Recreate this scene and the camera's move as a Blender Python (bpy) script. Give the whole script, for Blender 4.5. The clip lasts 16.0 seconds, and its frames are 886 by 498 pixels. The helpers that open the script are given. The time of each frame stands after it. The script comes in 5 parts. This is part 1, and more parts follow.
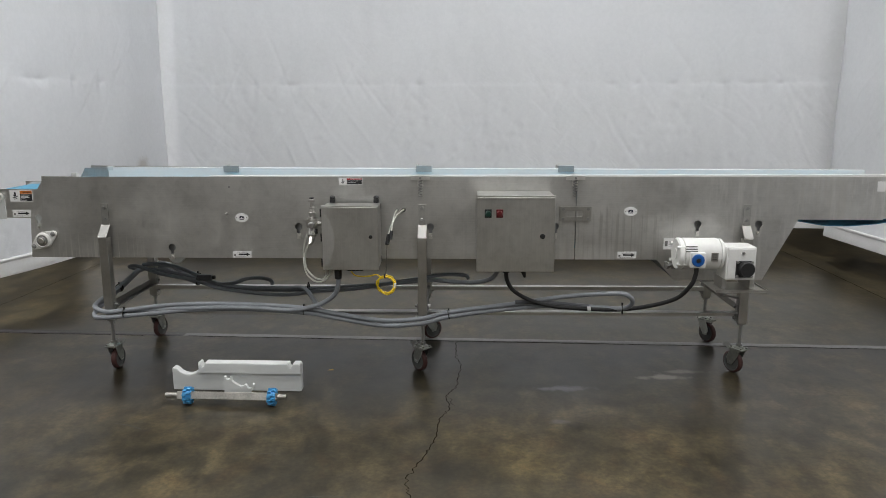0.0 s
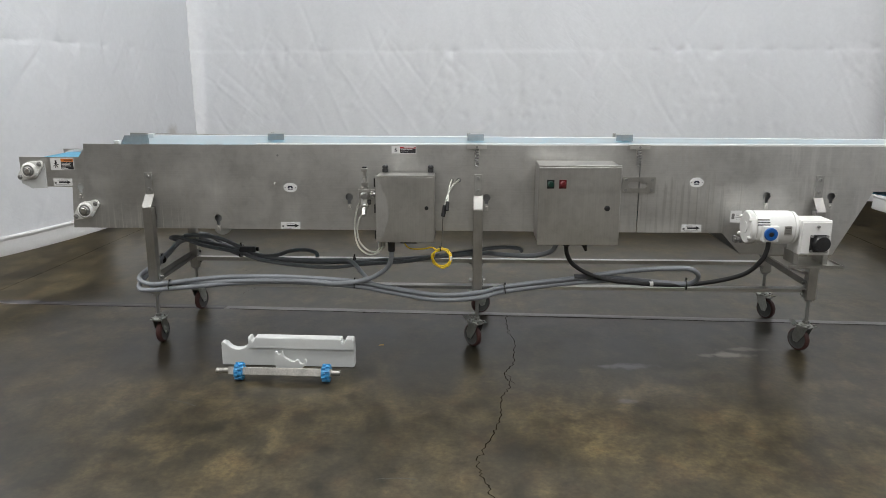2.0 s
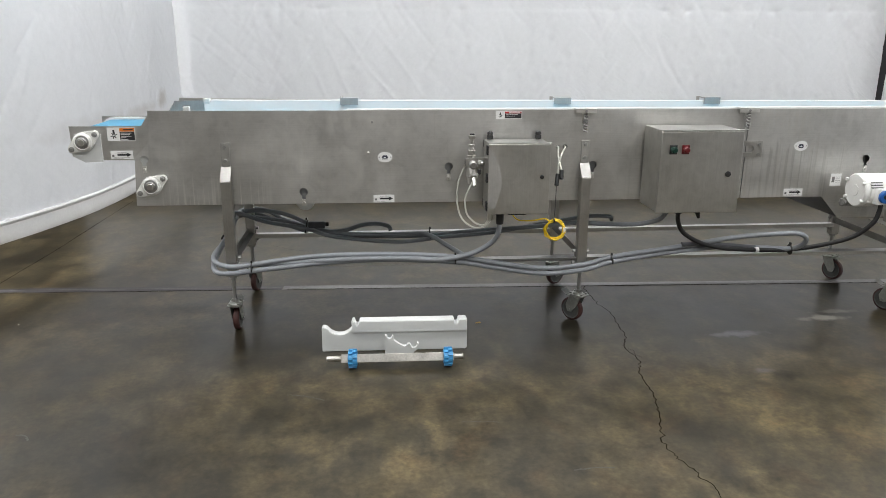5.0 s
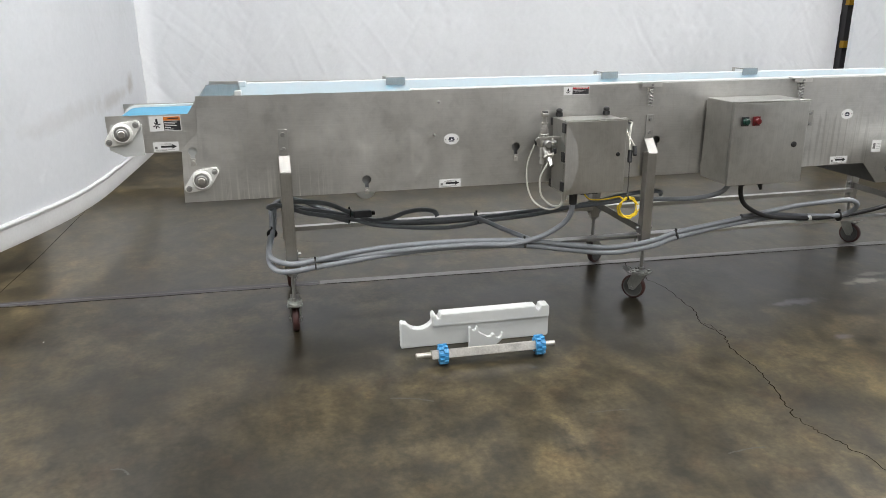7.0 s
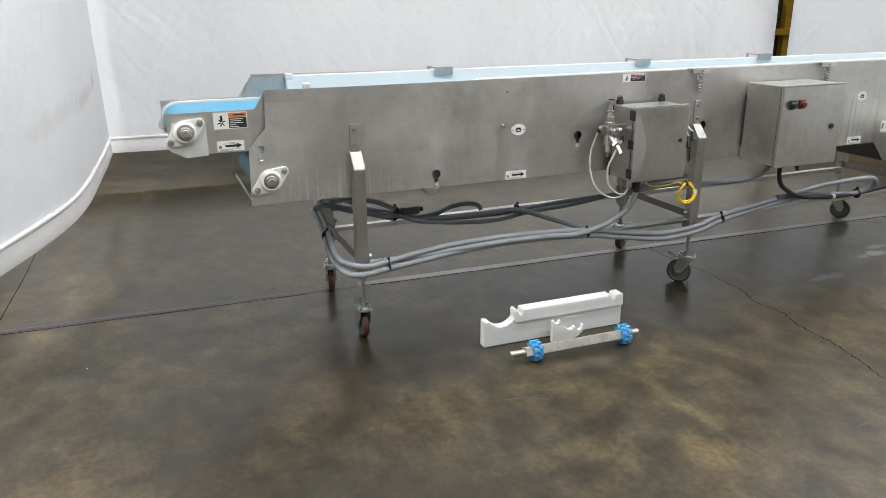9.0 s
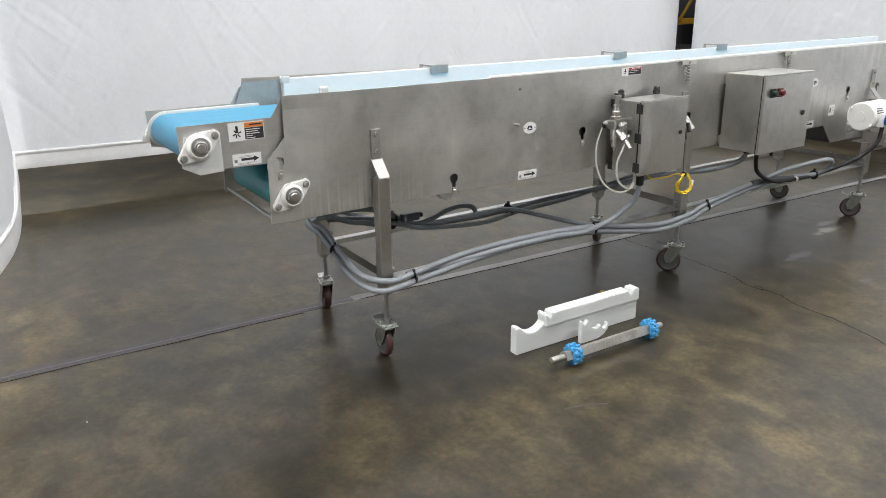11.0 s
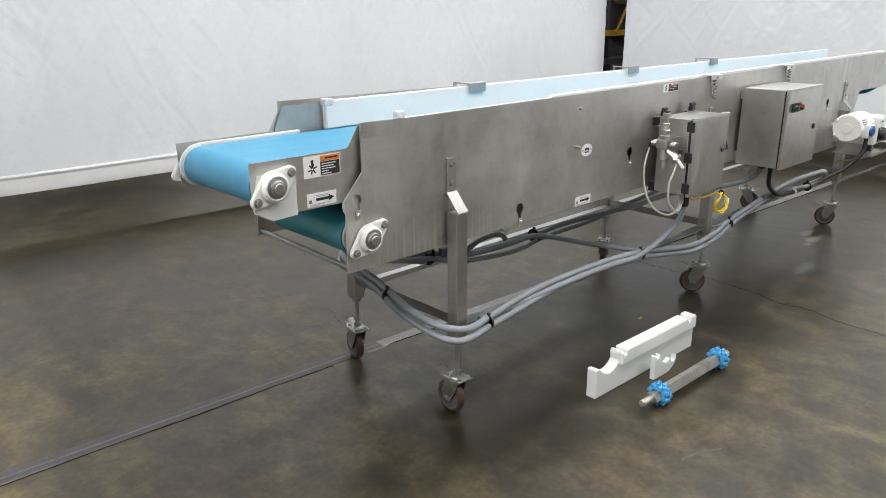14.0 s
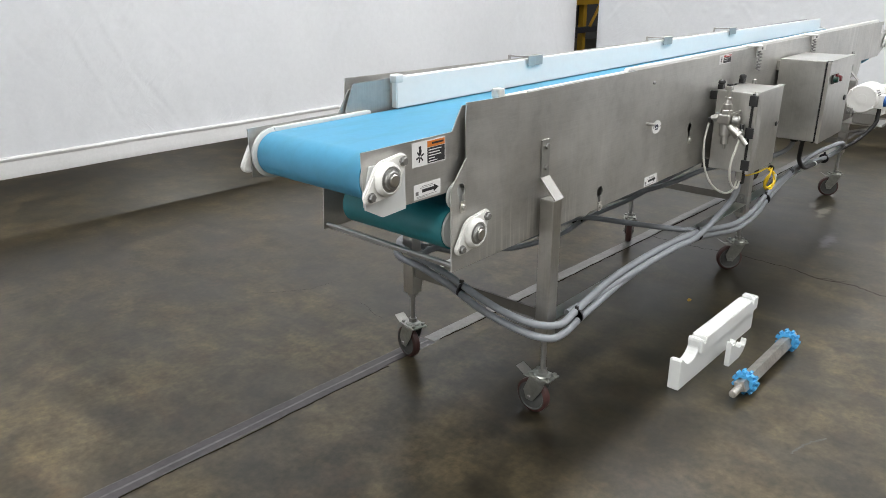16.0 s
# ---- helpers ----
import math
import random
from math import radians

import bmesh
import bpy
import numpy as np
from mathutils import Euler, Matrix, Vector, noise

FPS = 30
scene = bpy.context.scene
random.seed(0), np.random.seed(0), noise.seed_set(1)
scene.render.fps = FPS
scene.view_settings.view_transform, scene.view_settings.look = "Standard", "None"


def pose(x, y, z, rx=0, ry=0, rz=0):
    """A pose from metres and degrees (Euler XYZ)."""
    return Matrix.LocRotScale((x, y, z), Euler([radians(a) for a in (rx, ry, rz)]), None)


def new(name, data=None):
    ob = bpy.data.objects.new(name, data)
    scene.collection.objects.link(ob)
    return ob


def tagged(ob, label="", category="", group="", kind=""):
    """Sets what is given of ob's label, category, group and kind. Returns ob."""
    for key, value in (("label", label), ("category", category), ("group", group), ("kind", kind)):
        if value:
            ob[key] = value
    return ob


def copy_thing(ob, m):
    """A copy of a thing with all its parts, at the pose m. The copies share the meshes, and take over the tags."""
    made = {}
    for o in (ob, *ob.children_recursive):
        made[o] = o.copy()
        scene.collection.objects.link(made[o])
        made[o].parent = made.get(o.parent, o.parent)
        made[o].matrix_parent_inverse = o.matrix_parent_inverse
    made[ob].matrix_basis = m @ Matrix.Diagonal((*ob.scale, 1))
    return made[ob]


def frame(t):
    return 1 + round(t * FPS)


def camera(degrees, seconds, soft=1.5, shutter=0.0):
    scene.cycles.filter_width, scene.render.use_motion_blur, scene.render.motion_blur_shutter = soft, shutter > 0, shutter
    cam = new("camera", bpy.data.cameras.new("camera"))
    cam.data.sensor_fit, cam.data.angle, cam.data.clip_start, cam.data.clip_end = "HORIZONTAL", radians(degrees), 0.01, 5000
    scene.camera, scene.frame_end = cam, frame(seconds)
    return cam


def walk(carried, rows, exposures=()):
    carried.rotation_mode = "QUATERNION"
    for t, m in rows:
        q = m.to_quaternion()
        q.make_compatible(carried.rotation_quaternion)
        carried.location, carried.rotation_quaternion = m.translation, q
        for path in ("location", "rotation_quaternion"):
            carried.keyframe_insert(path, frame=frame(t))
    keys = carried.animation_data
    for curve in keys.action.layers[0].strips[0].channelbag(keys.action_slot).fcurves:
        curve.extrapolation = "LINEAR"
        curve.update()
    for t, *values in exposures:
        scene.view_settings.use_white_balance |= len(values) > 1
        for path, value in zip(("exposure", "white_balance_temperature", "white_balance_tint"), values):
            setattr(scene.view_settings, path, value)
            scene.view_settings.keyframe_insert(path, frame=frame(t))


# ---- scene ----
cam = camera(61.9, 16.0, soft=0.8)
METRES, EYE, TILT, LEAN, TURN = 5.155, 1.5, 0.0, 0.0, 1.4
ROWS = [
    (0.0, 0.0, 0.0, 0.0, -0.02, -11.1, 0.12),
    (0.5, -0.0058, 0.0042, -0.0009, 0.15, -11.43, 0.35),
    (1.0, -0.0208, 0.0113, -0.0016, 0.29, -11.94, 0.34),
    (1.5, -0.0387, 0.0181, -0.0022, 0.17, -12.57, 0.72),
    (2.0, -0.0488, 0.0291, -0.0049, 0.73, -13.34, 0.01),
    (2.5, -0.0665, 0.045, -0.0046, 2.96, -13.6, 0.39),
    (3.0, -0.0828, 0.0547, -0.0041, 3.37, -14.07, 0.51),
    (3.5, -0.1199, 0.0616, -0.0059, 2.43, -14.56, 0.64),
    (6.0, -0.3216, 0.1159, -0.0092, -11.57, -17.09, -0.11),
    (6.5, -0.356, 0.1363, -0.0113, -12.18, -17.46, 0.85),
    (7.0, -0.3937, 0.1477, -0.0107, -14.78, -17.78, 0.37),
    (7.5, -0.4415, 0.1579, -0.0107, -18.09, -19.18, 0.45),
    (8.0, -0.4677, 0.1764, -0.0119, -19.91, -19.01, -0.04),
    (8.5, -0.4984, 0.2046, -0.0138, -20.86, -18.42, 0.22),
    (9.0, -0.5385, 0.2212, -0.0142, -23.74, -18.39, 0.45),
    (11.5, -0.6473, 0.3338, -0.0114, -36.72, -19.33, 0.64),
    (12.0, -0.6613, 0.3553, -0.0115, -38.71, -19.47, 0.34),
    (12.5, -0.6712, 0.3819, -0.0116, -39.75, -18.32, 0.72),
    (13.0, -0.6795, 0.4024, -0.0104, -41.36, -18.12, 0.82),
    (13.5, -0.6918, 0.433, -0.0111, -43.04, -18.27, 0.56),
    (14.0, -0.7027, 0.4575, -0.0108, -44.63, -18.27, 0.38),
    (14.5, -0.7096, 0.4796, -0.0133, -45.57, -18.52, 0.2),
    (15.0, -0.7173, 0.5082, -0.0135, -46.68, -19.6, 0.24),
    (15.5, -0.7284, 0.5331, -0.0132, -48.64, -20.39, 0.23),
    (16.0, -0.7373, 0.5634, -0.0135, -50.37, -20.4, 0.15),
]
walk(cam, [(t, pose(0, 0, EYE, TILT, LEAN, TURN) @ pose(METRES * x, METRES * y, METRES * z, 90 + pitch, roll, yaw)) for t, x, y, z, yaw, pitch, roll in ROWS],
     [(0.0, -0.45), (2.0, -0.28), (3.5, -0.12), (6.0, 0.10), (9.0, 0.21), (12.0, 0.26), (16.0, 0.20)])

# ---- world and large lights ----
world = bpy.data.worlds.new("hall_air")
scene.world = world
world.use_nodes = True
world.node_tree.nodes["Background"].inputs[0].default_value = (0.8, 0.9, 1.0, 1)
world.node_tree.nodes["Background"].inputs[1].default_value = 0.02
LAMP_WATTS = 62.0
LAMP_COLOUR = (0.985, 0.98, 0.972)


# ---- materials ----
def tree(name):
    m = bpy.data.materials.new(name)
    m.use_nodes = True
    return m, m.node_tree.nodes, m.node_tree.links, m.node_tree.nodes["Principled BSDF"]


def coords(nodes, links, scale=(1, 1, 1)):
    co, mp = nodes.new("ShaderNodeTexCoord"), nodes.new("ShaderNodeMapping")
    mp.inputs["Scale"].default_value = scale
    links.new(co.outputs["Object"], mp.inputs["Vector"])
    return mp.outputs["Vector"]


def noise_tex(nodes, links, vec, scale, detail=4.0, rough=0.55, distort=0.0):
    n = nodes.new("ShaderNodeTexNoise")
    n.inputs["Scale"].default_value = scale
    n.inputs["Detail"].default_value = detail
    n.inputs["Roughness"].default_value = rough
    n.inputs["Distortion"].default_value = distort
    links.new(vec, n.inputs["Vector"])
    return n.outputs["Fac"]


def ramp(nodes, links, fac, stops):
    r = nodes.new("ShaderNodeValToRGB")
    while len(r.color_ramp.elements) < len(stops):
        r.color_ramp.elements.new(0.5)
    for e, (p, c) in zip(r.color_ramp.elements, stops):
        e.position = p
        e.color = (*c, 1) if len(c) == 3 else c
    links.new(fac, r.inputs["Fac"])
    return r.outputs["Color"]


def mixc(nodes, links, fac, a, b, mode="MIX"):
    m = nodes.new("ShaderNodeMix")
    m.data_type, m.blend_type = "RGBA", mode
    for sock, v in ((m.inputs[0], fac), (m.inputs[6], a), (m.inputs[7], b)):
        if isinstance(v, (int, float)):
            sock.default_value = v
        elif isinstance(v, tuple):
            sock.default_value = (*v, 1)
        else:
            links.new(v, sock)
    return m.outputs[2]


def maths(nodes, links, op, a, b=0.0, c=0.0):
    m = nodes.new("ShaderNodeMath")
    m.operation = op
    for sock, v in zip(m.inputs, (a, b, c)):
        if isinstance(v, (int, float)):
            sock.default_value = v
        else:
            links.new(v, sock)
    return m.outputs[0]


def bump(nodes, links, bsdf, height, strength, dist):
    b = nodes.new("ShaderNodeBump")
    b.inputs["Strength"].default_value = strength
    b.inputs["Distance"].default_value = dist
    links.new(height, b.inputs["Height"])
    links.new(b.outputs["Normal"], bsdf.inputs["Normal"])


def plain(name, colour, rough=0.5, metal=0.0, var=0.12, coarse=6.0, fine=90.0, relief=0.0006, spec=0.5):
    """A surface with a coarse and a fine variation of colour and gloss, and a fine relief."""
    m, n, l, b = tree(name)
    v = coords(n, l)
    f1, f2 = noise_tex(n, l, v, coarse), noise_tex(n, l, v, fine, 3)
    lo, hi = tuple(c * (1 - var) for c in colour), tuple(min(1, c * (1 + var)) for c in colour)
    col = ramp(n, l, f1, [(0.3, lo), (0.7, hi)])
    col = mixc(n, l, 0.35, col, ramp(n, l, f2, [(0.35, lo), (0.65, hi)]))
    l.new(col, b.inputs["Base Color"])
    r = maths(n, l, "MULTIPLY_ADD", f1, 0.3 * rough, rough * 0.85)
    l.new(r, b.inputs["Roughness"])
    b.inputs["Metallic"].default_value = metal
    b.inputs["Specular IOR Level"].default_value = spec
    bump(n, l, b, f2, 0.25, relief)
    return m


def stainless(name, colour=(0.59, 0.585, 0.565), rough=0.37, grain=(1.5, 60, 90), drips=0.0):
    """Brushed steel: grain along one way, cloudy blotches and, on the sheets, pale dried runs."""
    m, n, l, b = tree(name)
    g = noise_tex(n, l, coords(n, l, grain), 4.0, 5, 0.7)
    v = coords(n, l)
    blot = noise_tex(n, l, v, 3.2, 5, 0.6, 0.4)
    fine = noise_tex(n, l, v, 38, 4, 0.65)
    mott = noise_tex(n, l, v, 14, 6, 0.72, 0.4)
    col = ramp(n, l, blot, [(0.3, tuple(c * 0.86 for c in colour)), (0.72, tuple(c * 1.12 for c in colour))])
    col = mixc(n, l, 0.25, col, ramp(n, l, g, [(0.3, tuple(c * 0.78 for c in colour)), (0.7, tuple(c * 1.2 for c in colour))]))
    col = mixc(n, l, 0.4, col, ramp(n, l, mott, [(0.32, (0.72, 0.72, 0.71)), (0.5, (1, 1, 1)), (0.68, (1.16, 1.16, 1.15))]), "MULTIPLY")
    rg = maths(n, l, "MULTIPLY_ADD", blot, 0.20, rough - 0.13)
    rg = maths(n, l, "MULTIPLY_ADD", fine, 0.10, rg)
    rg = maths(n, l, "MULTIPLY_ADD", mott, 0.12, rg)
    if drips:
        runs = noise_tex(n, l, coords(n, l, (26, 1, 1.1)), 2.4, 4, 0.6, 0.25)
        where = noise_tex(n, l, coords(n, l, (1, 1, 1.6)), 1.7, 3, 0.5)
        mask = ramp(n, l, maths(n, l, "MULTIPLY", runs, where), [(0.26, (0, 0, 0)), (0.40, (1, 1, 1))])
        mask = maths(n, l, "MULTIPLY", mask, drips)
        col = mixc(n, l, mask, col, (0.60, 0.58, 0.53))
        rg = maths(n, l, "MULTIPLY_ADD", mask, 0.25, rg)
        dk = ramp(n, l, noise_tex(n, l, coords(n, l, (30, 1, 1.3)), 2.0, 4, 0.6), [(0.60, (0, 0, 0)), (0.70, (1, 1, 1))])
        col = mixc(n, l, maths(n, l, "MULTIPLY", dk, 0.25 * drips), col, (0.26, 0.25, 0.23))
        cloud = noise_tex(n, l, v, 7.5, 6, 0.7, 0.5)
        area = noise_tex(n, l, v, 1.3, 3, 0.5)
        res = ramp(n, l, maths(n, l, "MULTIPLY", cloud, area), [(0.27, (0, 0, 0)), (0.42, (1, 1, 1))])
        res = maths(n, l, "MULTIPLY", res, min(1.0, drips * 1.6))
        sep = n.new("ShaderNodeSeparateXYZ")
        l.new(v, sep.inputs[0])
        along = maths(n, l, "MULTIPLY_ADD", sep.outputs[0], 1 / 6, 0.5)
        up = maths(n, l, "MULTIPLY_ADD", sep.outputs[2], 2.0, -1.2)
        # pale dried runs low on the tail end
        k = ramp(n, l, noise_tex(n, l, coords(n, l, (34, 1, 0.6)), 2.4, 3, 0.55, 0.15), [(0.52, (0, 0, 0)), (0.60, (1, 1, 1))])
        k = mixc(n, l, 1.0, k, ramp(n, l, along, [(0.105, (0, 0, 0)), (0.14, (1, 1, 1)), (0.18, (1, 1, 1)), (0.215, (0, 0, 0))]), "MULTIPLY")
        k = mixc(n, l, 1.0, k, ramp(n, l, up, [(0.12, (1, 1, 1)), (0.45, (0, 0, 0))]), "MULTIPLY")
        col = mixc(n, l, maths(n, l, "MULTIPLY", k, min(1.0, drips * 2.4)), col, (0.80, 0.79, 0.75))
        # dark runs below the joint plate and beside the boxes
        k = ramp(n, l, noise_tex(n, l, coords(n, l, (24, 1, 0.6)), 2.2, 3, 0.55, 0.15), [(0.50, (0, 0, 0)), (0.62, (1, 1, 1))])
        k = mixc(n, l, 1.0, k, ramp(n, l, along, [(0.49, (0, 0, 0)), (0.51, (0.5, 0.5, 0.5)), (0.60, (0.5, 0.5, 0.5)), (0.62, (1, 1, 1)), (0.68, (1, 1, 1)), (0.72, (0, 0, 0))]), "MULTIPLY")
        k = mixc(n, l, 1.0, k, ramp(n, l, maths(n, l, "MULTIPLY_ADD", noise_tex(n, l, coords(n, l, (9, 1, 0.01)), 2.0, 2), 0.7, up), [(0.35, (0, 0, 0)), (0.55, (1, 1, 1)), (0.95, (1, 1, 1)), (1.0, (0, 0, 0))]), "MULTIPLY")
        col = mixc(n, l, maths(n, l, "MULTIPLY", k, drips * 1.1), col, (0.27, 0.265, 0.24))
        k = ramp(n, l, noise_tex(n, l, coords(n, l, (13, 1, 1.4)), 2.0, 5, 0.62, 0.25), [(0.50, (0, 0, 0)), (0.64, (1, 1, 1))])
        k = mixc(n, l, 1.0, k, ramp(n, l, along, [(0.66, (0, 0, 0)), (0.74, (1, 1, 1)), (0.90, (1, 1, 1))]), "MULTIPLY")
        k = mixc(n, l, 1.0, k, ramp(n, l, noise_tex(n, l, v, 3.0, 3, 0.5), [(0.40, (0, 0, 0)), (0.58, (1, 1, 1))]), "MULTIPLY")
        col = mixc(n, l, maths(n, l, "MULTIPLY", k, drips * 1.6), col, (0.76, 0.75, 0.72))
        col = mixc(n, l, res, col, (0.70, 0.69, 0.66))
        rg = maths(n, l, "MULTIPLY_ADD", res, 0.18, rg)
    l.new(col, b.inputs["Base Color"])
    rg = maths(n, l, "MAXIMUM", rg, 0.28)
    l.new(rg, b.inputs["Roughness"])
    b.inputs["Metallic"].default_value = 1.0
    bump(n, l, b, g, 0.12, 0.0004)
    return m


def blob(n, l, v, centre, size, wobble, scale, stops):
    """A mask round a place on the floor with an uneven outline."""
    mp = n.new("ShaderNodeMapping")
    mp.vector_type = "TEXTURE"
    mp.inputs["Location"].default_value = (*centre, 0)
    mp.inputs["Scale"].default_value = (*size, 1)
    l.new(v, mp.inputs["Vector"])
    ln = n.new("ShaderNodeVectorMath")
    ln.operation = "LENGTH"
    l.new(mp.outputs["Vector"], ln.inputs[0])
    d = maths(n, l, "MULTIPLY_ADD", noise_tex(n, l, v, scale, 5, 0.6, 0.3), wobble, maths(n, l, "SUBTRACT", ln.outputs["Value"], wobble / 2))
    return ramp(n, l, d, stops)


def concrete_floor():
    """Old polished concrete: cloudy olive brown, ochre and rusty blotches, dark smudges, trowel arcs, dried spills."""
    m, n, l, b = tree("polished_concrete")
    v = coords(n, l)
    w = coords(n, l, (1.2, 0.85, 1))
    big = noise_tex(n, l, v, 0.8, 3, 0.5, 0.2)
    mid = noise_tex(n, l, w, 2.3, 4, 0.55, 0.15)
    small = noise_tex(n, l, w, 8.0, 5, 0.6, 0.2)
    fine = noise_tex(n, l, v, 42, 4, 0.65)
    col = ramp(n, l, big, [(0.33, (0.036, 0.031, 0.0205)), (0.50, (0.051, 0.0435, 0.028)), (0.66, (0.068, 0.0575, 0.036))])
    col = mixc(n, l, 0.55, col, ramp(n, l, mid, [(0.37, (0.020, 0.0175, 0.012)), (0.50, (0.050, 0.0425, 0.027)), (0.63, (0.102, 0.083, 0.048))]))
    # ochre, rusty and dark patches
    pm = noise_tex(n, l, w, 4.2, 5, 0.58, 0.35)
    pale = maths(n, l, "MULTIPLY", ramp(n, l, pm, [(0.50, (0, 0, 0)), (0.62, (1, 1, 1))]), ramp(n, l, big, [(0.40, (0, 0, 0)), (0.58, (1, 1, 1))]))
    col = mixc(n, l, maths(n, l, "MULTIPLY", pale, 0.55), col, (0.125, 0.099, 0.056))
    rust = ramp(n, l, noise_tex(n, l, coords(n, l, (1.3, 1.0, 1)), 4.6, 5, 0.6, 0.6), [(0.54, (0, 0, 0)), (0.70, (1, 1, 1))])
    col = mixc(n, l, maths(n, l, "MULTIPLY", rust, 0.35), col, (0.073, 0.042, 0.020))
    dark = ramp(n, l, noise_tex(n, l, coords(n, l, (1.0, 1.2, 1)), 5.2, 5, 0.6, 0.3), [(0.53, (1, 1, 1)), (0.68, (0.50, 0.50, 0.51))])
    col = mixc(n, l, 0.8, col, dark, "MULTIPLY")
    col = mixc(n, l, 0.85, col, ramp(n, l, small, [(0.36, (0.60, 0.60, 0.61)), (0.64, (1.40, 1.37, 1.27))]), "MULTIPLY")
    col = mixc(n, l, 0.8, col, ramp(n, l, fine, [(0.34, (0.66, 0.66, 0.66)), (0.66, (1.36, 1.34, 1.29))]), "MULTIPLY")
    # sparse dark specks and short drag marks
    fleck = ramp(n, l, noise_tex(n, l, coords(n, l, (1.0, 1.6, 1)), 11, 1, 0.4), [(0.80, (0, 0, 0)), (0.84, (1, 1, 1))])
    col = mixc(n, l, maths(n, l, "MULTIPLY", fleck, 0.5), col, (0.020, 0.018, 0.014))
    drag = ramp(n, l, noise_tex(n, l, coords(n, l, (2.0, 16, 1)), 1.7, 1, 0.5, 0.8), [(0.70, (0, 0, 0)), (0.78, (1, 1, 1))])
    col = mixc(n, l, maths(n, l, "MULTIPLY", drag, 0.25), col, (0.022, 0.020, 0.015))
    # broad stains and painted-in light and shade: where, how wide, colour change
    for centre, size, tone in FLOOR_TONES:
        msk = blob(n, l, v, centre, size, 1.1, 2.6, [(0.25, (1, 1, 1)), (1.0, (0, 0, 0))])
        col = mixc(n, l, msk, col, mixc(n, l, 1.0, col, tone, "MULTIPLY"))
    # a dried pale spill and two whitish scuffs
    for centre, size, tone, depth in FLOOR_SPILLS:
        msk = blob(n, l, v, centre, size, 2.0, 13, [(0.35, (1, 1, 1)), (1.0, (0, 0, 0))])
        col = mixc(n, l, maths(n, l, "MULTIPLY", msk, depth), col, tone)
    col = mixc(n, l, 1.0, col, (0.86, 0.865, 0.90), "MULTIPLY")
    l.new(col, b.inputs["Base Color"])
    l.new(maths(n, l, "MULTIPLY_ADD", mid, 0.06, 0.262), b.inputs["Roughness"])
    # the sealer is worn thin in patches
    l.new(maths(n, l, "MULTIPLY_ADD", ramp(n, l, mid, [(0.38, (1, 1, 1)), (0.64, (0, 0, 0))]), 0.16, 0.36), b.inputs["Specular IOR Level"])
    bump(n, l, b, noise_tex(n, l, v, 5.0, 1, 0.5), 0.03, 0.004)
    return m


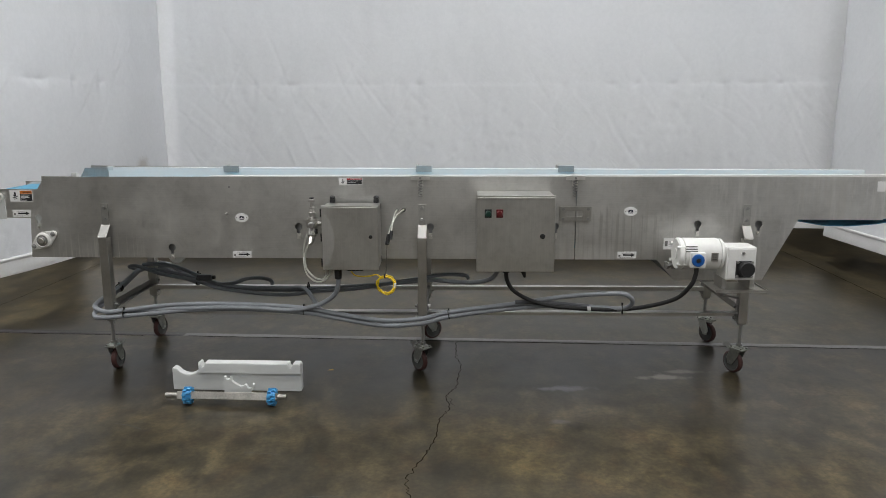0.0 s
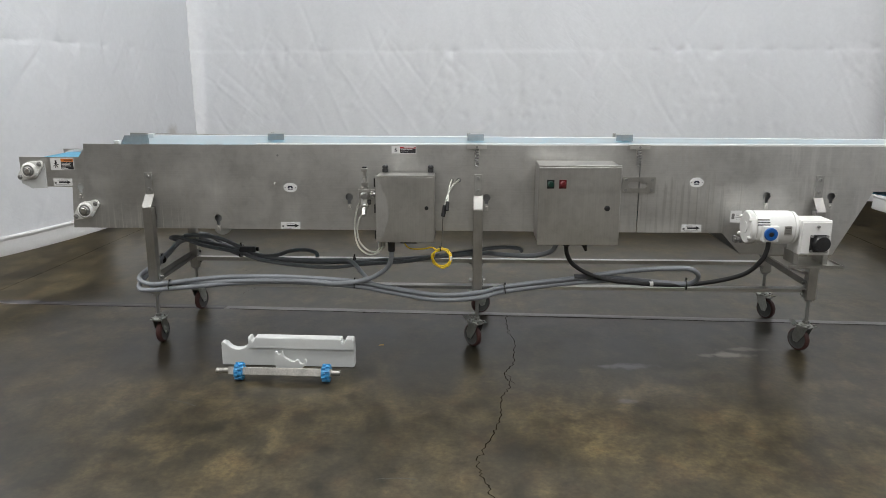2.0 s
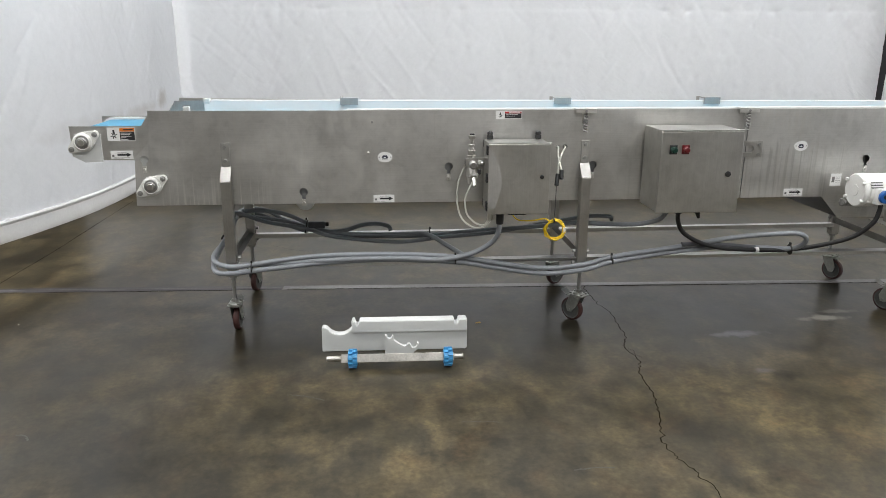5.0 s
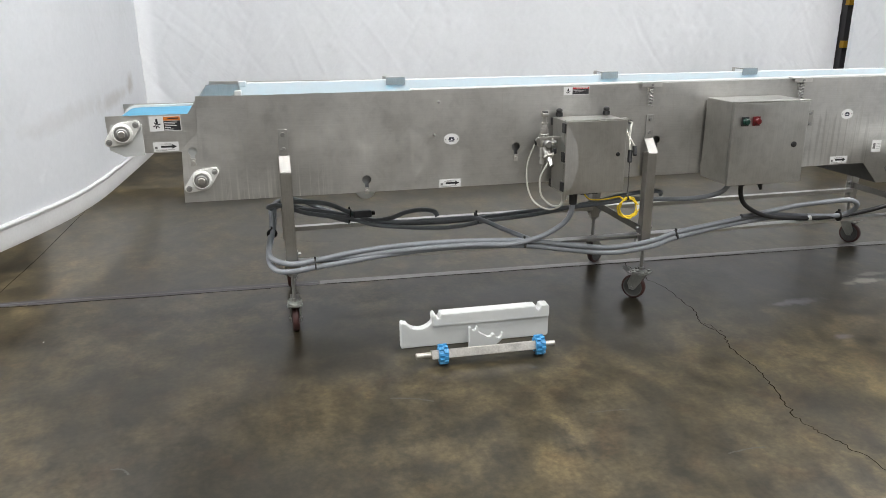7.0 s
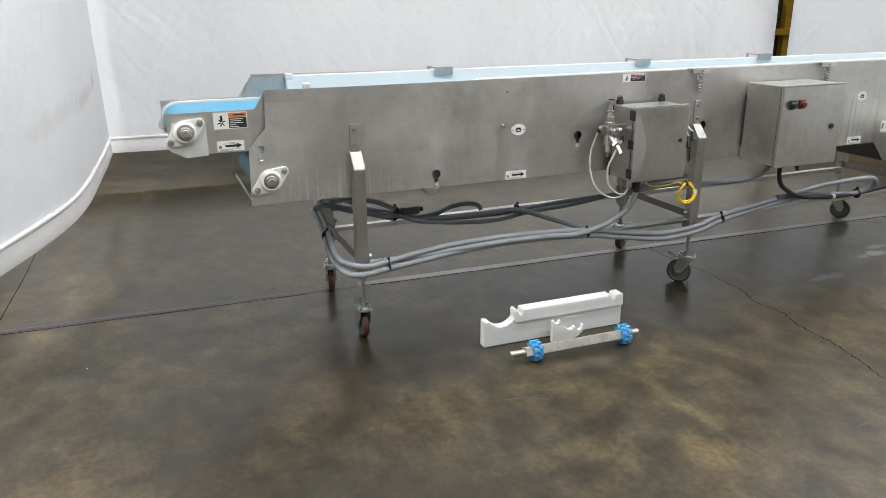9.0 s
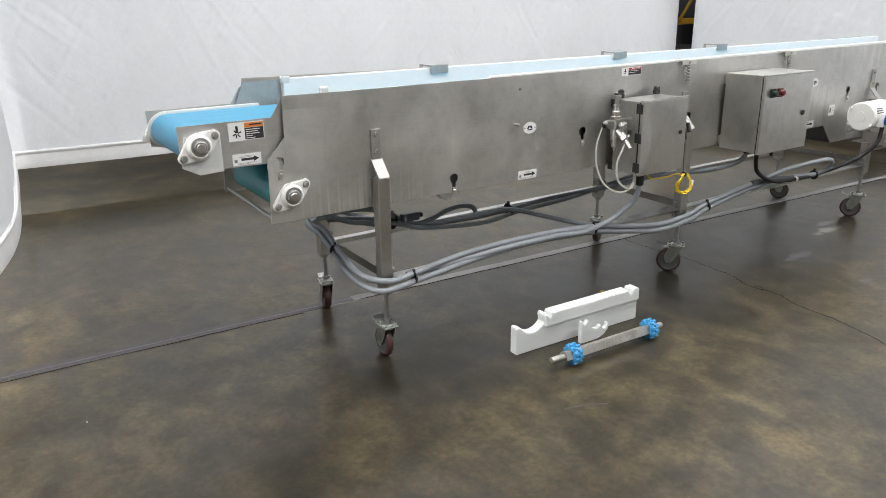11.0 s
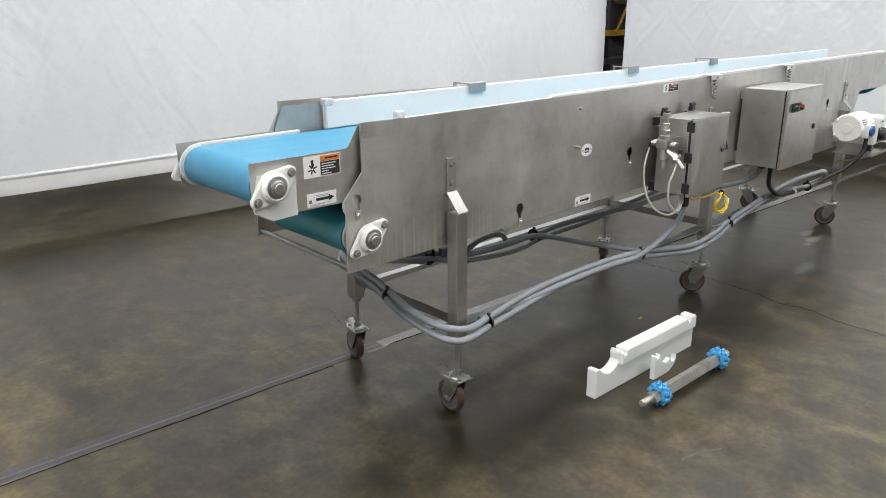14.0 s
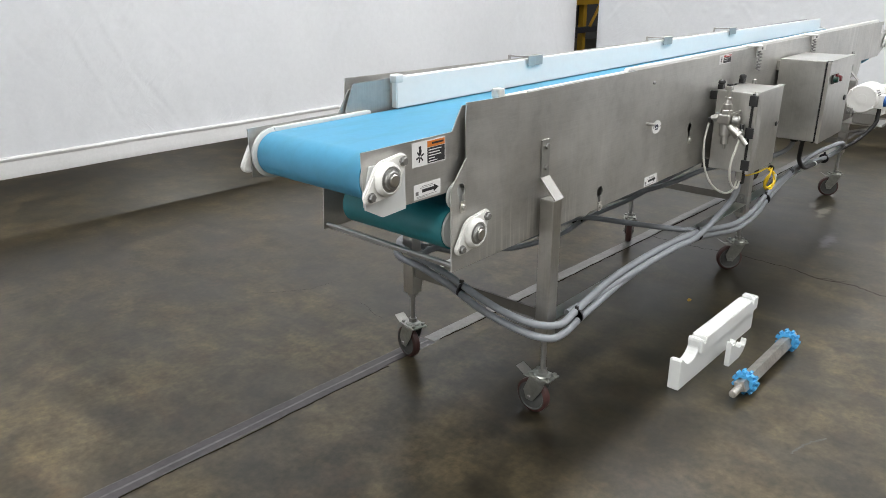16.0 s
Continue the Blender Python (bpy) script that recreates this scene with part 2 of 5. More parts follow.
def tarp(name, stains=()):
    """White woven plastic sheet with small crumples; stains: centre, half-sizes and depth of dirty smears."""
    m, n, l, b = tree(name)
    v = coords(n, l)
    cr = noise_tex(n, l, v, 7.0, 6, 0.62, 1.1)
    sm = noise_tex(n, l, v, 26.0, 5, 0.6, 0.6)
    lg = noise_tex(n, l, v, 1.1, 4, 0.55)
    col = ramp(n, l, lg, [(0.3, (0.695, 0.715, 0.745)), (0.7, (0.755, 0.775, 0.805))])
    col = mixc(n, l, 0.3, col, ramp(n, l, sm, [(0.3, (0.675, 0.685, 0.705)), (0.65, (0.785, 0.795, 0.815))]))
    spots = ramp(n, l, noise_tex(n, l, v, 55, 2, 0.5), [(0.76, (0, 0, 0)), (0.80, (1, 1, 1))])
    col = mixc(n, l, maths(n, l, "MULTIPLY", spots, 0.2), col, (0.36, 0.33, 0.29))
    for centre, size, depth in stains:
        mp = n.new("ShaderNodeMapping")
        co = n.new("ShaderNodeTexCoord")
        mp.vector_type = "TEXTURE"
        mp.inputs["Location"].default_value = centre
        mp.inputs["Rotation"].default_value = (radians(4), 0, 0)
        mp.inputs["Scale"].default_value = size
        l.new(co.outputs["Object"], mp.inputs["Vector"])
        ln = n.new("ShaderNodeVectorMath")
        ln.operation = "LENGTH"
        l.new(mp.outputs["Vector"], ln.inputs[0])
        d = maths(n, l, "MULTIPLY_ADD", noise_tex(n, l, v, 9, 5, 0.65), 1.4, maths(n, l, "SUBTRACT", ln.outputs["Value"], 0.7))
        msk = ramp(n, l, d, [(0.30, (1, 1, 1)), (1.0, (0, 0, 0))])
        col = mixc(n, l, maths(n, l, "MULTIPLY", msk, depth), col, (0.30, 0.25, 0.19))
    l.new(col, b.inputs["Base Color"])
    b.inputs["Roughness"].default_value = 0.55
    b.inputs["Specular IOR Level"].default_value = 0.3
    h = maths(n, l, "MULTIPLY_ADD", sm, 0.06, maths(n, l, "MULTIPLY", cr, 0.45))
    # creases in two slanting ways, gathered in patches
    for ang, sc, seed in ((38, 5.0, 1.7), (-34, 6.0, 8.1)):
        mp = n.new("ShaderNodeMapping")
        co = n.new("ShaderNodeTexCoord")
        mp.vector_type = "TEXTURE"
        mp.inputs["Rotation"].default_value = (radians(ang), radians(ang), 0)
        mp.inputs["Scale"].default_value = (1.0, 1.0, 0.28)
        l.new(co.outputs["Object"], mp.inputs["Vector"])
        cz = noise_tex(n, l, mp.outputs["Vector"], sc, 4, 0.55, 0.5)
        ridge = maths(n, l, "SUBTRACT", 1.0, maths(n, l, "ABSOLUTE", maths(n, l, "MULTIPLY_ADD", cz, 7.0, -3.5)))
        ridge = maths(n, l, "MAXIMUM", ridge, 0.0)
        pm = n.new("ShaderNodeMapping")
        pm.inputs["Location"].default_value = (seed, seed * 0.7, seed)
        l.new(co.outputs["Object"], pm.inputs["Vector"])
        patch = ramp(n, l, noise_tex(n, l, pm.outputs["Vector"], 1.1, 3, 0.5), [(0.49, (0, 0, 0)), (0.66, (1, 1, 1))])
        h = maths(n, l, "MULTIPLY_ADD", maths(n, l, "MULTIPLY", ridge, patch), 0.30, h)
    bump(n, l, b, h, 0.22, 0.015)
    return m


# The dark conveyor reflection and the lit strip by the curtain are painted in.
FLOOR_TONES = (((-0.2, 3.97), (2.6, 0.76), (0.41, 0.425, 0.41)), ((-3.3, 4.9), (0.4, 1.0), (1.35, 1.32, 1.25)), ((0.55, 1.9), (2.5, 1.05), (1.5, 1.45, 1.27)),
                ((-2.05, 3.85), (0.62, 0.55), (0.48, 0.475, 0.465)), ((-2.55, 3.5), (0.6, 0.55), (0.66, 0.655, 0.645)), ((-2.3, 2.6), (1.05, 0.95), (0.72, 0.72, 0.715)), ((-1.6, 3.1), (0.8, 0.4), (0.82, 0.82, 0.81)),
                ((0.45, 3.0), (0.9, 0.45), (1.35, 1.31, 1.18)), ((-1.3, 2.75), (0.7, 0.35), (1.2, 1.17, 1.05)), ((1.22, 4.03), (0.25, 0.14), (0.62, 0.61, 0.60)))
FLOOR_SPILLS = (((1.16, 3.94), (0.12, 0.045), (0.24, 0.225, 0.175), 0.9), ((1.28, 4.03), (0.17, 0.035), (0.20, 0.185, 0.145), 0.75), ((1.02, 3.93), (0.06, 0.03), (0.20, 0.19, 0.145), 0.7),
                ((0.55, 3.76), (0.17, 0.045), (0.24, 0.24, 0.26), 0.38), ((0.48, 3.34), (0.06, 0.03), (0.20, 0.20, 0.23), 0.28))
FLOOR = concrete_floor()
TARP = tarp("white_tarp")
TARP_L = tarp("white_tarp_smeared", [((-3.08, 7.12, 0.93), (0.3, 0.17, 0.10), 0.42), ((-3.10, 6.55, 0.86), (0.3, 0.55, 0.07), 0.28), ((-3.16, 5.6, 0.86), (0.3, 0.8, 0.08), 0.14)])
HEM = plain("white_hem", (0.74, 0.74, 0.74), 0.45, var=0.06, coarse=4, fine=60)
STEEL = stainless("brushed_sheet", drips=0.30)
STEEL_BOX = stainless("brushed_box", (0.61, 0.605, 0.58), 0.27, (60, 60, 1.6), drips=0.06)
STEEL_TUBE = stainless("tube_steel", (0.49, 0.48, 0.455), 0.30, (60, 60, 2))
STEEL_BAR = stainless("stretcher_steel", (0.61, 0.605, 0.59), 0.25, (2, 60, 60))
# darker copy of the frame steel, the braces' dim reflections put into its colour
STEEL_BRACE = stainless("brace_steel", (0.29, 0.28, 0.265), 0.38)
STEEL_DARK = stainless("inner_sheet", (0.40, 0.41, 0.42), 0.42)
BOLT = plain("bolt_steel", (0.40, 0.40, 0.39), 0.48, 1.0)
ZINC = plain("zinc_plate", (0.42, 0.43, 0.40), 0.42, 1.0, 0.2, 30)
CLIP = plain("bright_clip", (0.74, 0.73, 0.70), 0.42, 1.0, 0.1, 20)
EMBLEM = plain("dark_emblem", (0.03, 0.032, 0.055), 0.5)
CHROME = plain("bright_fitting", (0.56, 0.55, 0.525), 0.33, 1.0, 0.08, 30)
BELT = plain("blue_belt", (0.062, 0.295, 0.475), 0.48, var=0.07, coarse=3, fine=60)
def worn_belt(mat):
    n, l = mat.node_tree.nodes, mat.node_tree.links
    b = n["Principled BSDF"]
    was = b.inputs["Base Color"].links[0].from_socket
    wear = ramp(n, l, noise_tex(n, l, coords(n, l, (0.8, 2.2, 2.2)), 5.0, 4, 0.6, 0.4), [(0.48, (0, 0, 0)), (0.70, (1, 1, 1))])
    l.new(mixc(n, l, maths(n, l, "MULTIPLY", wear, 0.45), was, (0.048, 0.235, 0.315)), b.inputs["Base Color"])


worn_belt(BELT)
# returning run, darker and greener than the top run
BELT_LOW = plain("teal_belt_return", (0.022, 0.20, 0.23), 0.5, var=0.08, coarse=3, fine=60)
POLY = plain("white_poly", (0.625, 0.64, 0.63), 0.5, var=0.03, coarse=5, fine=50)
skin = POLY.node_tree.nodes["Principled BSDF"]
skin.inputs["Subsurface Weight"].default_value = 0.6
skin.inputs["Subsurface Radius"].default_value = (1.0, 1.0, 0.95)
skin.inputs["Subsurface Scale"].default_value = 0.014
ALU = plain("ground_bar", (0.49, 0.475, 0.44), 0.46, 1.0, var=0.26, coarse=19, fine=120)
RAIL_POLY = plain("pale_rail", (0.765, 0.765, 0.745), 0.5, var=0.03, coarse=3, fine=50)
PAINT = plain("white_paint", (0.78, 0.78, 0.76), 0.32, var=0.05, coarse=12, fine=80)
NYLON = plain("white_nylon", (0.76, 0.76, 0.73), 0.4, var=0.06, coarse=18)
STRAP = stainless("strap_steel", (0.48, 0.475, 0.455), 0.46, (60, 60, 2))
FILLER_OLD = plain("purplish_filler", (0.052, 0.047, 0.051), 0.4, var=0.4, coarse=9, fine=60)
FILLER_RIDGE = plain("pale_filler_ridge", (0.125, 0.118, 0.122), 0.4, var=0.4, coarse=16, fine=60)
MARK = stainless("dried_film", (0.58, 0.575, 0.555), 0.42, (60, 60, 1.6))
BLACK = plain("black_plastic", (0.018, 0.018, 0.019), 0.42, var=0.3, coarse=20)
RUBBER = plain("black_cable", (0.013, 0.013, 0.014), 0.48, var=0.3, coarse=14)
GREY_CABLE = plain("grey_cable_jacket", (0.225, 0.24, 0.26), 0.45, var=0.14, coarse=7, fine=70)
GREY_DARK = plain("dark_grey_jacket", (0.085, 0.09, 0.10), 0.45, var=0.16, coarse=7)
YELLOW = plain("yellow_jacket", (0.80, 0.56, 0.02), 0.4, var=0.06)
CLEAR = plain("milky_tube", (0.50, 0.50, 0.45), 0.3, var=0.05)
BLUE = plain("blue_plastic", (0.055, 0.285, 0.55), 0.38, var=0.1, coarse=20)
BLUE_DARK = plain("blue_connector", (0.012, 0.10, 0.36), 0.36, var=0.1, coarse=20)
TYRE = plain("brown_tread", (0.056, 0.021, 0.018), 0.5, var=0.25, coarse=18)
HUB = plain("grey_hub", (0.075, 0.077, 0.073), 0.5, var=0.2, coarse=25)
GREEN_LENS = plain("green_lens", (0.004, 0.032, 0.022), 0.3, var=0.1)
RED_LENS = plain("red_lens", (0.105, 0.009, 0.011), 0.3, var=0.1)
PAPER = plain("white_label", (0.76, 0.76, 0.75), 0.45, var=0.03)
INK = plain("black_ink", (0.02, 0.02, 0.022), 0.5, var=0.1)
RED_INK = plain("red_ink", (0.40, 0.03, 0.035), 0.45, var=0.1)
ORANGE_INK = plain("orange_ink", (0.62, 0.19, 0.03), 0.45, var=0.1)
STRIP = plain("grey_filler", (0.185, 0.18, 0.178), 0.42, var=0.3, coarse=10, fine=60, relief=0.002)
STRIP_OLD = plain("worn_filler", (0.080, 0.075, 0.073), 0.5, var=0.35, coarse=12, fine=60, relief=0.002)
CRACK = plain("crack_dark", (0.020, 0.017, 0.013), 0.9, var=0.3, coarse=20, spec=0.0)
SCUFF = plain("pale_scuff", (0.070, 0.068, 0.064), 0.45, var=0.4, coarse=30)
HALL = plain("hall_wall", (0.58, 0.58, 0.57), 0.7, var=0.1, coarse=1)
# near black: the dimness of the hall is put into this wall colour
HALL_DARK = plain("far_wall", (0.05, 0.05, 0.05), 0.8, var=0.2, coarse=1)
CEIL = plain("ceiling_sheet", (0.55, 0.55, 0.54), 0.7, var=0.08, coarse=1)
RACK_YELLOW = plain("rack_yellow", (0.36, 0.21, 0.015), 0.45, var=0.15)
RACK_DARK = plain("rack_dark", (0.03, 0.03, 0.035), 0.6, var=0.2)


# ---- mesh helpers ----
def box(bm, x0, x1, y0, y1, z0, z1, bevel=0.0, seg=2):
    vs = [bm.verts.new(p) for p in ((x0, y0, z0), (x1, y0, z0), (x1, y1, z0), (x0, y1, z0), (x0, y0, z1), (x1, y0, z1), (x1, y1, z1), (x0, y1, z1))]
    fs = [bm.faces.new([vs[i] for i in q]) for q in ((0, 3, 2, 1), (4, 5, 6, 7), (0, 1, 5, 4), (1, 2, 6, 5), (2, 3, 7, 6), (3, 0, 4, 7))]
    if bevel:
        es = {e for f in fs for e in f.edges}
        bmesh.ops.bevel(bm, geom=list(es), offset=bevel, segments=seg, profile=0.6, affect="EDGES")
    return bm


def frame_axes(d):
    d = Vector(d).normalized()
    a = Vector((0, 0, 1)) if abs(d.z) < 0.9 else Vector((1, 0, 0))
    u = d.cross(a).normalized()
    return d, u, d.cross(u)


def rod(bm, p0, p1, r, r2=None, seg=20, bevel=0.0):
    """A solid round bar from p0 to p1; with bevel, its rims are chamfered."""
    p0, p1 = Vector(p0), Vector(p1)
    r2 = r if r2 is None else r2
    d, u, w = frame_axes(p1 - p0)
    ln = (p1 - p0).length
    prof = [(0, r - bevel), (bevel, r), (ln - bevel, r2), (ln, r2 - bevel)] if bevel else [(0, r), (ln, r2)]
    rings = [[bm.verts.new(p0 + d * h + (u * math.cos(a) + w * math.sin(a)) * rr) for a in (2 * math.pi * k / seg for k in range(seg))] for h, rr in prof]
    for a, b in zip(rings, rings[1:]):
        for k in range(seg):
            f = bm.faces.new((a[k], b[k], b[(k + 1) % seg], a[(k + 1) % seg]))
            f.smooth = seg > 8
    bm.faces.new(rings[0])
    bm.faces.new(rings[-1][::-1])
    return bm


def lathe(bm, centre, axis, prof, seg=32, ring=False):
    """Turns a profile of (along the axis, radius) round the axis through centre; ring: the profile closes on itself."""
    c = Vector(centre)
    d, u, w = frame_axes(axis)
    rings = [[bm.verts.new(c + d * h + (u * math.cos(a) + w * math.sin(a)) * max(rr, 1e-4)) for a in (2 * math.pi * k / seg for k in range(seg))] for h, rr in prof]
    for a, b in zip(rings, rings[1:] + rings[:1] if ring else rings[1:]):
        for k in range(seg):
            bm.faces.new((a[k], b[k], b[(k + 1) % seg], a[(k + 1) % seg])).smooth = True
    if not ring:
        bm.faces.new(rings[0])
        bm.faces.new(rings[-1][::-1])
    return bm


def smooth_path(pts, step=8, closed=False):
    ps = [Vector(p) for p in pts]
    n = len(ps)
    out = []
    for i in range(n if closed else n - 1):
        q = [ps[(i + k) % n] if closed else ps[min(max(i + k, 0), n - 1)] for k in (-1, 0, 1, 2)]
        for s in range(step):
            t = s / step
            out.append(0.5 * (2 * q[1] + (q[2] - q[0]) * t + (2 * q[0] - 5 * q[1] + 4 * q[2] - q[3]) * t * t + (3 * q[1] - q[0] - 3 * q[2] + q[3]) * t ** 3))
    if not closed:
        out.append(ps[-1])
    return out


def hose(bm, pts, r, seg=10, step=8, closed=False, curved=True):
    """A round cable swept along a smooth line through the points."""
    path = smooth_path(pts, step, closed) if curved else [Vector(p) for p in pts]
    n = len(path)
    tang = [(path[(i + 1) % n] - path[i - 1] if closed or 0 < i < n - 1 else path[min(i + 1, n - 1)] - path[max(i - 1, 0)]).normalized() for i in range(n)]
    u = frame_axes(tang[0])[1]
    rings = []
    for p, t in zip(path, tang):
        u = (u - t * u.dot(t)).normalized()
        w = t.cross(u)
        rings.append([bm.verts.new(p + (u * math.cos(a) + w * math.sin(a)) * r) for a in (2 * math.pi * k / seg for k in range(seg))])
    for a, b in (zip(rings, rings[1:] + rings[:1]) if closed else zip(rings, rings[1:])):
        for k in range(seg):
            bm.faces.new((a[k], a[(k + 1) % seg], b[(k + 1) % seg], b[k])).smooth = True
    if not closed:
        bm.faces.new(rings[0][::-1])
        bm.faces.new(rings[-1])
    return bm


def circle_pts(cx, cz, r, seg=16, a0=0.0, a1=360.0):
    full = abs(a1 - a0) >= 360
    return [(cx + r * math.cos(radians(a0 + (a1 - a0) * k / (seg if full else seg - 1))), cz + r * math.sin(radians(a0 + (a1 - a0) * k / (seg if full else seg - 1)))) for k in range(seg)]


def plate(bm, outline, y0, y1, holes=(), bevel=0.0):
    """A sheet in the x-z plane, from y0 (front) to y1, with holes cut through."""
    edges = []
    for loop in (outline, *holes):
        vs = [bm.verts.new((x, y0, z)) for x, z in loop]
        edges += [bm.edges.new((vs[i], vs[(i + 1) % len(vs)])) for i in range(len(vs))]
    if holes:
        faces = [g for g in bmesh.ops.triangle_fill(bm, edges=edges, use_beauty=True, use_dissolve=False)["geom"] if isinstance(g, bmesh.types.BMFace)]
    else:
        faces = [bm.faces.new([e.verts[0] for e in edges])]
    rim = [e for e in edges]
    got = bmesh.ops.extrude_face_region(bm, geom=faces)["geom"]
    bmesh.ops.translate(bm, vec=(0, y1 - y0, 0), verts=[g for g in got if isinstance(g, bmesh.types.BMVert)])
    bmesh.ops.recalc_face_normals(bm, faces=bm.faces[:])
    if bevel:
        bmesh.ops.bevel(bm, geom=[e for e in bm.edges if e.is_valid and len(e.link_faces) == 2 and e.calc_face_angle(0) > 0.6], offset=bevel, segments=3 if bevel > 0.002 else 2, affect="EDGES")
    return bm


def turned(bm, centre, angle):
    """Turns a mesh about the upright line through centre."""
    bmesh.ops.rotate(bm, cent=centre, matrix=Matrix.Rotation(radians(angle), 3, "Z"), verts=bm.verts[:])
    return bm


def hull2d(points):
    pts = sorted(set(points))
    def half(seq):
        out = []
        for p in seq:
            while len(out) > 1 and (out[-1][0] - out[-2][0]) * (p[1] - out[-2][1]) - (out[-1][1] - out[-2][1]) * (p[0] - out[-2][0]) <= 0:
                out.pop()
            out.append(p)
        return out[:-1]
    return half(pts) + half(pts[::-1])


def mesh_of(name, bm, material):
    bm.normal_update()
    for e in bm.edges:
        if len(e.link_faces) == 2 and e.calc_face_angle(0.0) > 0.62:
            e.smooth = False
    me = bpy.data.meshes.new(name)
    bm.normal_update()
    bm.to_mesh(me)
    bm.free()
    me.materials.append(material)
    return me


def thing(name, place, label, category, group="", kind=""):
    e = new(name)
    e.empty_display_size = 0.1
    e.location = place
    return tagged(e, label, category, group, kind)


def part(name, bm, material, parent, label=""):
    ob = new(name, mesh_of(name, bm, material))
    ob.parent = parent
    if parent.type == "EMPTY":
        ob.matrix_parent_inverse = Matrix.Translation(-Vector(parent.location))
    return tagged(ob, label)


def single(name, bm, material, label, category, group="", kind=""):
    return tagged(new(name, mesh_of(name, bm, material)), label, category, group, kind)


B = bmesh.new

# ---- the hall ----
bm = B()
gx = [-60, -30, -12, -6, 0, 6, 12, 30, 60]
rows = [[bm.verts.new((x, y, 0)) for x in gx] for y in gx]
for a, b in zip(rows, rows[1:]):
    for i in range(len(gx) - 1):
        bm.faces.new((a[i], a[i + 1], b[i + 1], b[i]))
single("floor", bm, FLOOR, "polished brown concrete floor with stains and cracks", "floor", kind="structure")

# unseen walls added to close the hall; HALL bounces light, HALL_DARK stays dim
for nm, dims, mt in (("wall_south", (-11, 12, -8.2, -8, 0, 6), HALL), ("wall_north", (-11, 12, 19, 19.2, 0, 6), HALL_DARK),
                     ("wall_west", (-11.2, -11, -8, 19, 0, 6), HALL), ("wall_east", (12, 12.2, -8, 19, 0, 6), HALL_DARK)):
    single(nm, box(B(), *dims), mt, "plain added wall closing the hall beyond the curtains", "wall", kind="structure")
single("ceiling", box(B(), -11.2, 12.2, -8.2, 19.2, 6.0, 6.15), CEIL, "plain light grey sheet ceiling of the hall", "ceiling", kind="structure")


def curtain(name, plan, material, label, seed):
    """A hanging sheet along a smooth line in plan, its hem 0.27 m off the floor, with soft folds, crumples and a puckered seam at 1.69 m."""
    fine = smooth_path([(x, y, 0) for x, y in plan], 60)
    dist = [0.0]
    for u, v in zip(fine, fine[1:]):
        dist.append(dist[-1] + (v - u).length)
    total = dist[-1]

    def spot(s):
        k = min(max(int(np.searchsorted(dist, s)), 1), len(dist) - 1)
        f = (s - dist[k - 1]) / (dist[k] - dist[k - 1])
        t = (fine[k] - fine[k - 1]).normalized()
        return fine[k - 1].lerp(fine[k], f), Vector((-t.y, t.x, 0))

    nx = int(total / 0.016)
    zs = [0.30 + 0.016 * k for k in range(150)] + [2.74, 2.9, 3.1, 3.4, 3.8, 4.3]
    places = [(total * i / nx, *spot(total * i / nx)) for i in range(nx + 1)]
    S, Z = np.meshgrid([q[0] for q in places], zs)
    rng = np.random.default_rng(int(seed) + 3)
    D = np.zeros_like(S)
    # long creases, slanting both ways and thickest below the seam
    for k in range(int(total * 19)):
        s0, z0 = rng.uniform(0, total), rng.normal(1.42, 0.32)
        ang = radians(rng.choice([-1, 1]) * rng.normal(52, 9))
        ln, wd, dp = rng.uniform(0.12, 0.55), rng.uniform(0.008, 0.016), rng.uniform(0.0014, 0.0046) * rng.choice([-1, 1])
        u = ((S - s0) * math.cos(ang) + (Z - z0) * math.sin(ang)) / ln
        v = -(S - s0) * math.sin(ang) + (Z - z0) * math.cos(ang) + 0.010 * np.sin(u * 3 + k)
        D += dp * np.clip(1 - u * u, 0, 1) * np.exp(-(v / wd) ** 2)
    # small dents gathered in patches
    for k in range(int(total * 4)):
        sc, zc = rng.uniform(0, total), rng.normal(1.35, 0.35)
        for j in range(16):
            s0, z0, r0 = sc + rng.normal(0, 0.16), zc + rng.normal(0, 0.13), rng.uniform(0.016, 0.040)
            D += rng.uniform(-0.0052, 0.0052) * np.exp(-((S - s0) ** 2 + (Z - z0) ** 2) / r0 ** 2)
    # puckers hanging from the lapped seam
    for k in range(int(total * 2.6)):
        s0, wd, ht, dp = rng.uniform(0, total), rng.uniform(0.05, 0.13), rng.uniform(0.04, 0.11), rng.uniform(0.010, 0.024)
        D += dp * np.clip(1 - np.abs(S - s0) / wd, 0, 1) * np.where(Z < 1.69, np.exp(-(1.69 - Z) / ht), np.exp(-(Z - 1.69) / 0.028))
    D += 0.005 / (1 + np.exp(-(Z - 1.69) / 0.004))
    verts, faces = [], []
    for j, z in enumerate(zs):
        for i, (t, p, side) in enumerate(places):
            d = 0.022 * noise.noise(Vector((t * 1.2, z * 0.5, seed)))
            d += 0.008 * noise.noise(Vector((t * 3.0, z * 0.8, seed + 4)))
            d += 0.004 * noise.noise(Vector((t * 7.0 + z, z * 3.0, seed + 6)))
            verts.append((p + side * (d + D[j, i]) + Vector((0, 0, z)))[:])
    w = nx + 1
    for j in range(len(zs) - 1):
        for i in range(nx):
            faces.append((j * w + i, j * w + i + 1, (j + 1) * w + i + 1, (j + 1) * w + i))
    me = bpy.data.meshes.new("sheet")
    me.from_pydata(verts, [], faces)
    me.polygons.foreach_set("use_smooth", [True] * len(faces))
    me.materials.append(material)
    e = thing(name, fine[0], label, "curtain", "hanging curtains", "structure")
    sheet = new("sheet", me)
    sheet.parent = e
